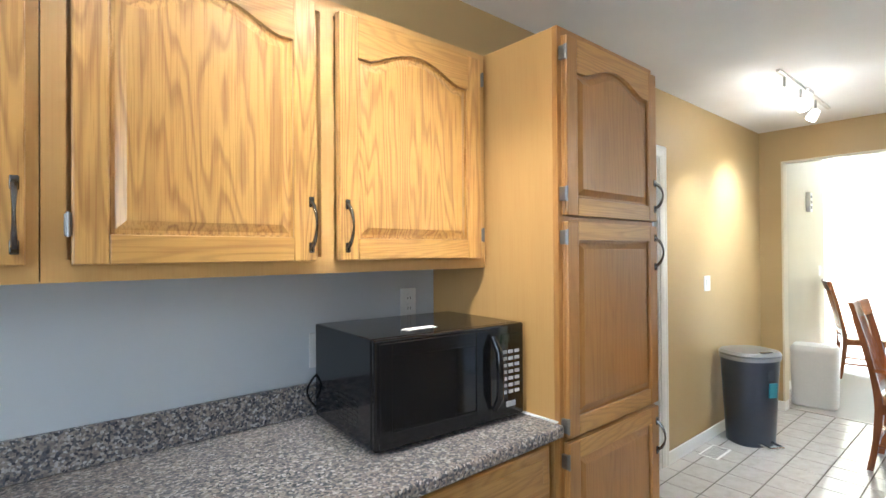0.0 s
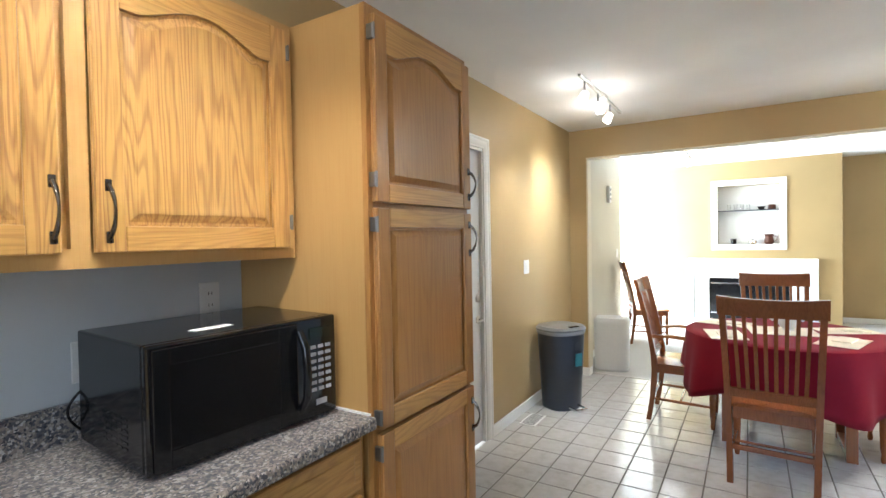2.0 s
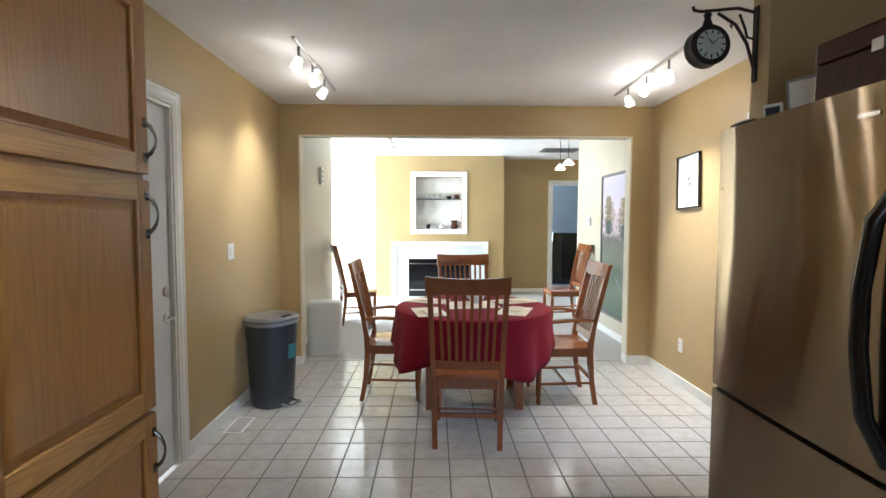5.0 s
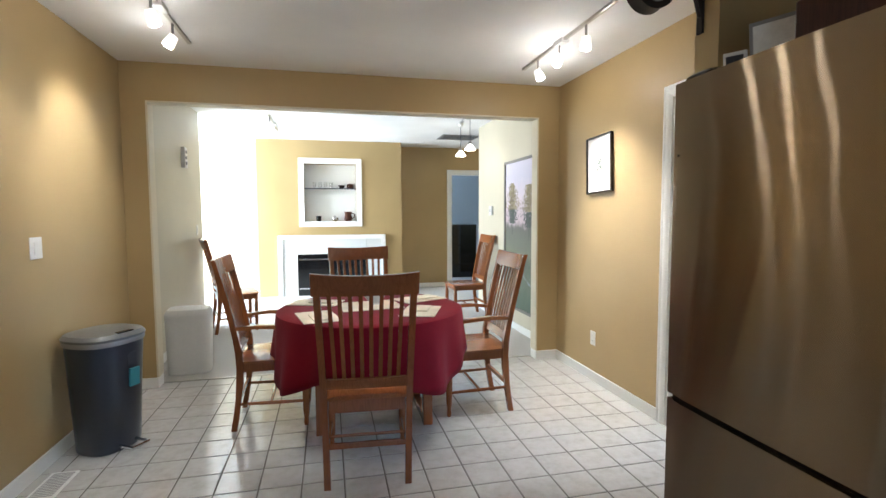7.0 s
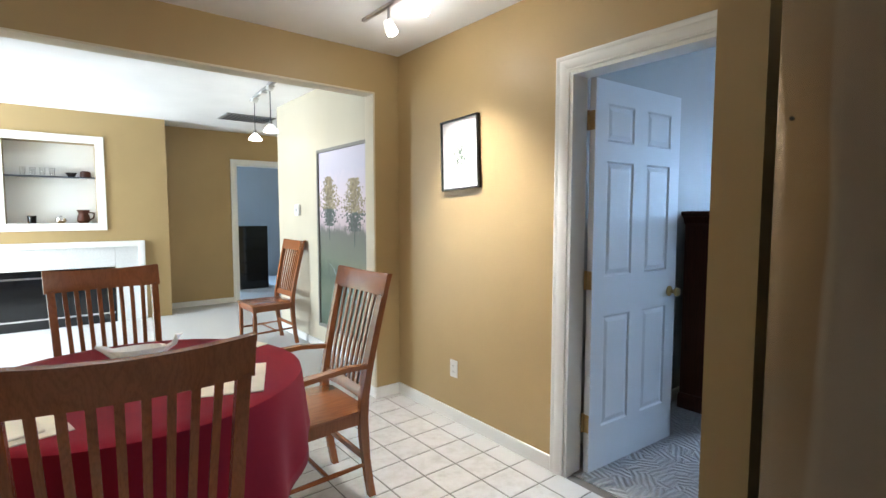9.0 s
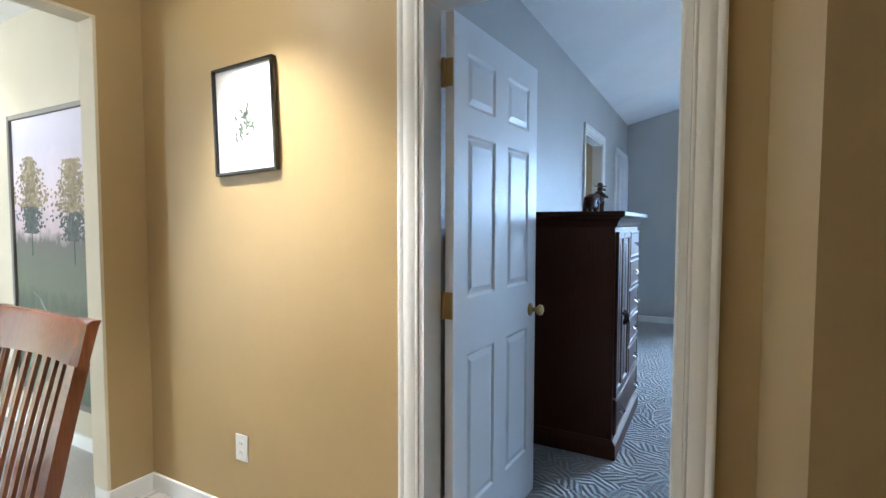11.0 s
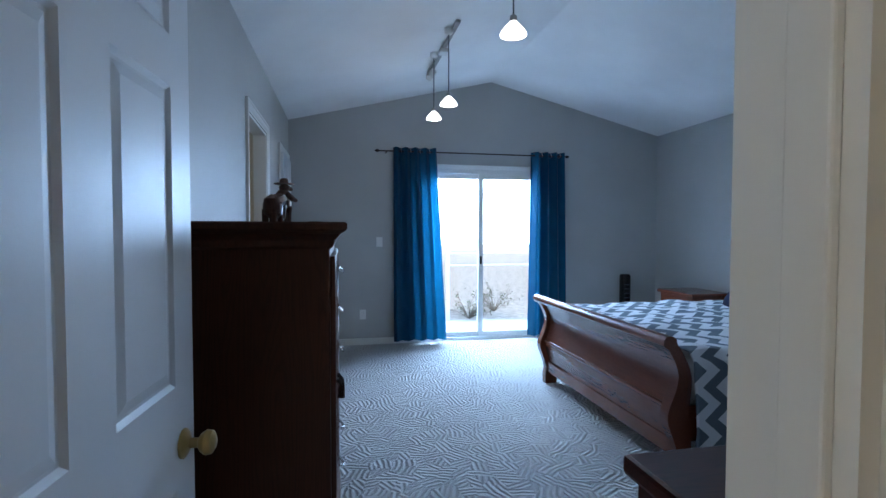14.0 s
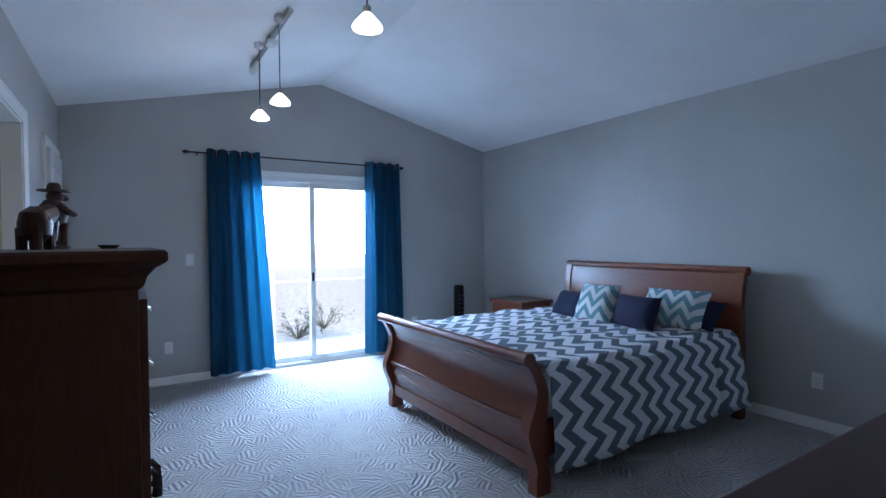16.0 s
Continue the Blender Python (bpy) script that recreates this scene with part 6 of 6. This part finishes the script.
tf = thing("tower_fan", pose(-0.16, -7.27, 0.006), "slim black tower fan in the corner", "fan")
part("base", lathe(B(), [(0.13, 0), (0.13, 0.012), (0.05, 0.03), (0.001, 0.03)], 24), BLACK, tf, "", True)
part("column", loft(B(), [super_ring(0.06, 0.06, z, 24, 3) for z in (0.03, 0.80)] + [super_ring(0.045, 0.045, 0.825, 24, 3)]), BLACK, tf, "", True)
for k in range(9):
    box_part("grille_bar", DGREY, tf, (-0.045, 0.045, 0.0595, 0.064, 0.25 + k * 0.055, 0.26 + k * 0.055), 0.001)

# ---- curtains ----
rod = thing("curtain_rod", pose(-0.03, -7.44, 2.315), "thin black curtain rod with finials", "curtain rod")
part("rod", tube(B(), [(0.62, 0, 0), (2.97, 0, 0)], 0.008), IRON, rod)
for x, s in ((0.62, -1), (2.97, 1)):
    part("finial", tube(B(), [(x, 0, 0), (x + s * 0.012, 0, 0), (x + s * 0.03, 0, 0), (x + s * 0.05, 0, 0)], [0.010, 0.018, 0.018, 0.003], 10), IRON, rod, "", True)
for x in (0.72, 2.88):
    part("bracket", tube(B(), [(x, 0, 0), (x, -0.06, -0.005), (x, -0.108, -0.01)], 0.007), IRON, rod)


def curtain(x0, x1, xb0, xb1, waves, phase, lab):
    root = thing("curtain", pose(-0.03, -7.44, 0.03), lab, "curtain", "patio curtains")
    rng2 = random.Random(int(x0 * 100))
    rows, n = [], 90
    for j in range(25):
        s = j / 24
        z = 2.33 - 2.305 * s
        row = []
        for i in range(n + 1):
            u = i / n
            x = (x0 + (x1 - x0) * u) * (1 - s) + (xb0 + (xb1 - xb0) * u) * s
            amp = 0.045 - 0.012 * s
            yy = amp * math.sin(2 * math.pi * waves * u + phase + 0.5 * s * math.sin(5 * u)) + 0.012 * s * math.sin(13 * u + 2 * s + phase)
            row.append((x, yy, z))
        rows.append(row)
    ob = part("cloth", loft(B(), rows[:23], False, False), TEAL, root, "", True)
    hem = part("hem", loft(B(), rows[22:], False, False), TEAL, root, "stitched hem band", True)
    for k in range(int(waves * 2)):
        u = (k + 0.5 - phase / math.pi) / (waves * 2)
        if 0.03 < u < 0.97:
            bm = B()
            c = Vector((x0 + (x1 - x0) * u, 0, 2.285))
            tube(bm, [c + Vector((0.004 * math.cos(a), 0.03 * math.cos(a), 0.03 * math.sin(a))) for a in [2 * math.pi * q / 12 for q in range(13)]], 0.005, 6)
            part("grommet", bm, CHROME, root, "metal grommet")
    return root


curtain(2.29, 2.80, 2.16, 2.80, 4.5, 0.4, "teal grommet curtain panel pulled to one side")
curtain(0.65, 1.07, 0.60, 1.10, 3.5, 2.0, "teal grommet curtain panel pulled to one side")
cvnt = thing("ceiling_vent", pose(3.05, -2.62, 2.865, 0, 13.3, 0), "grey metal vent grille in the bedroom ceiling", "vent")
box_part("frame", LIDG, cvnt, (-0.09, 0.09, -0.16, 0.16, -0.012, 0), 0.002)
for k in range(8):
    box_part("slat", DGREY, cvnt, (-0.075, 0.075, -0.14 + k * 0.037, -0.125 + k * 0.037, -0.016, -0.0125), 0)

# ---- floor tiles ----
P, G = 0.2088, 0.0075


def tile_ring(x0, x1, y0, y1):
    return [[(x0 + g, y0 + g, z), (x1 - g, y0 + g, z), (x1 - g, y1 - g, z), (x0 + g, y1 - g, z)] for g, z in ((0, 0.0002), (0, 0.0022), (0.0025, 0.0035))]


rng = random.Random(9)
shared, rest, near = None, B(), 0
for i in range(9, -25, -1):
    for j in range(-13, 5):
        x0, y0 = 3.41 + P * i + G / 2, 0.78 + P * j + G / 2
        x1, y1 = x0 + P - G, y0 + P - G
        cx0, cx1, cy0, cy1 = max(x0, -1.61), min(x1, 5.450), max(y0, -1.872), min(y1, YL - 0.003)
        if cx1 - cx0 < 0.012 or cy1 - cy0 < 0.012:
            continue
        whole = cx0 == x0 and cx1 == x1 and cy0 == y0 and cy1 == y1
        if not whole or near >= 300 or x0 < 2.2:
            loft(rest, tile_ring(cx0, cx1, cy0, cy1))
            continue
        if shared is None:
            a = (P - G) / 2
            ob = part("floor_tile", loft(B(), tile_ring(-a, a, -a, a)), TILE, kfloor)
            shared = ob.data
        else:
            ob = new("floor_tile", shared)
            ob.parent = kfloor
        ob.matrix_basis = pose((x0 + x1) / 2, (y0 + y1) / 2, 0, rng.uniform(-.08, .08), rng.uniform(-.08, .08), rng.choice((0, 90, 180, 270)))
        near += 1
part("floor_tiles_far", rest, TILE, kfloor, kind="stuff")
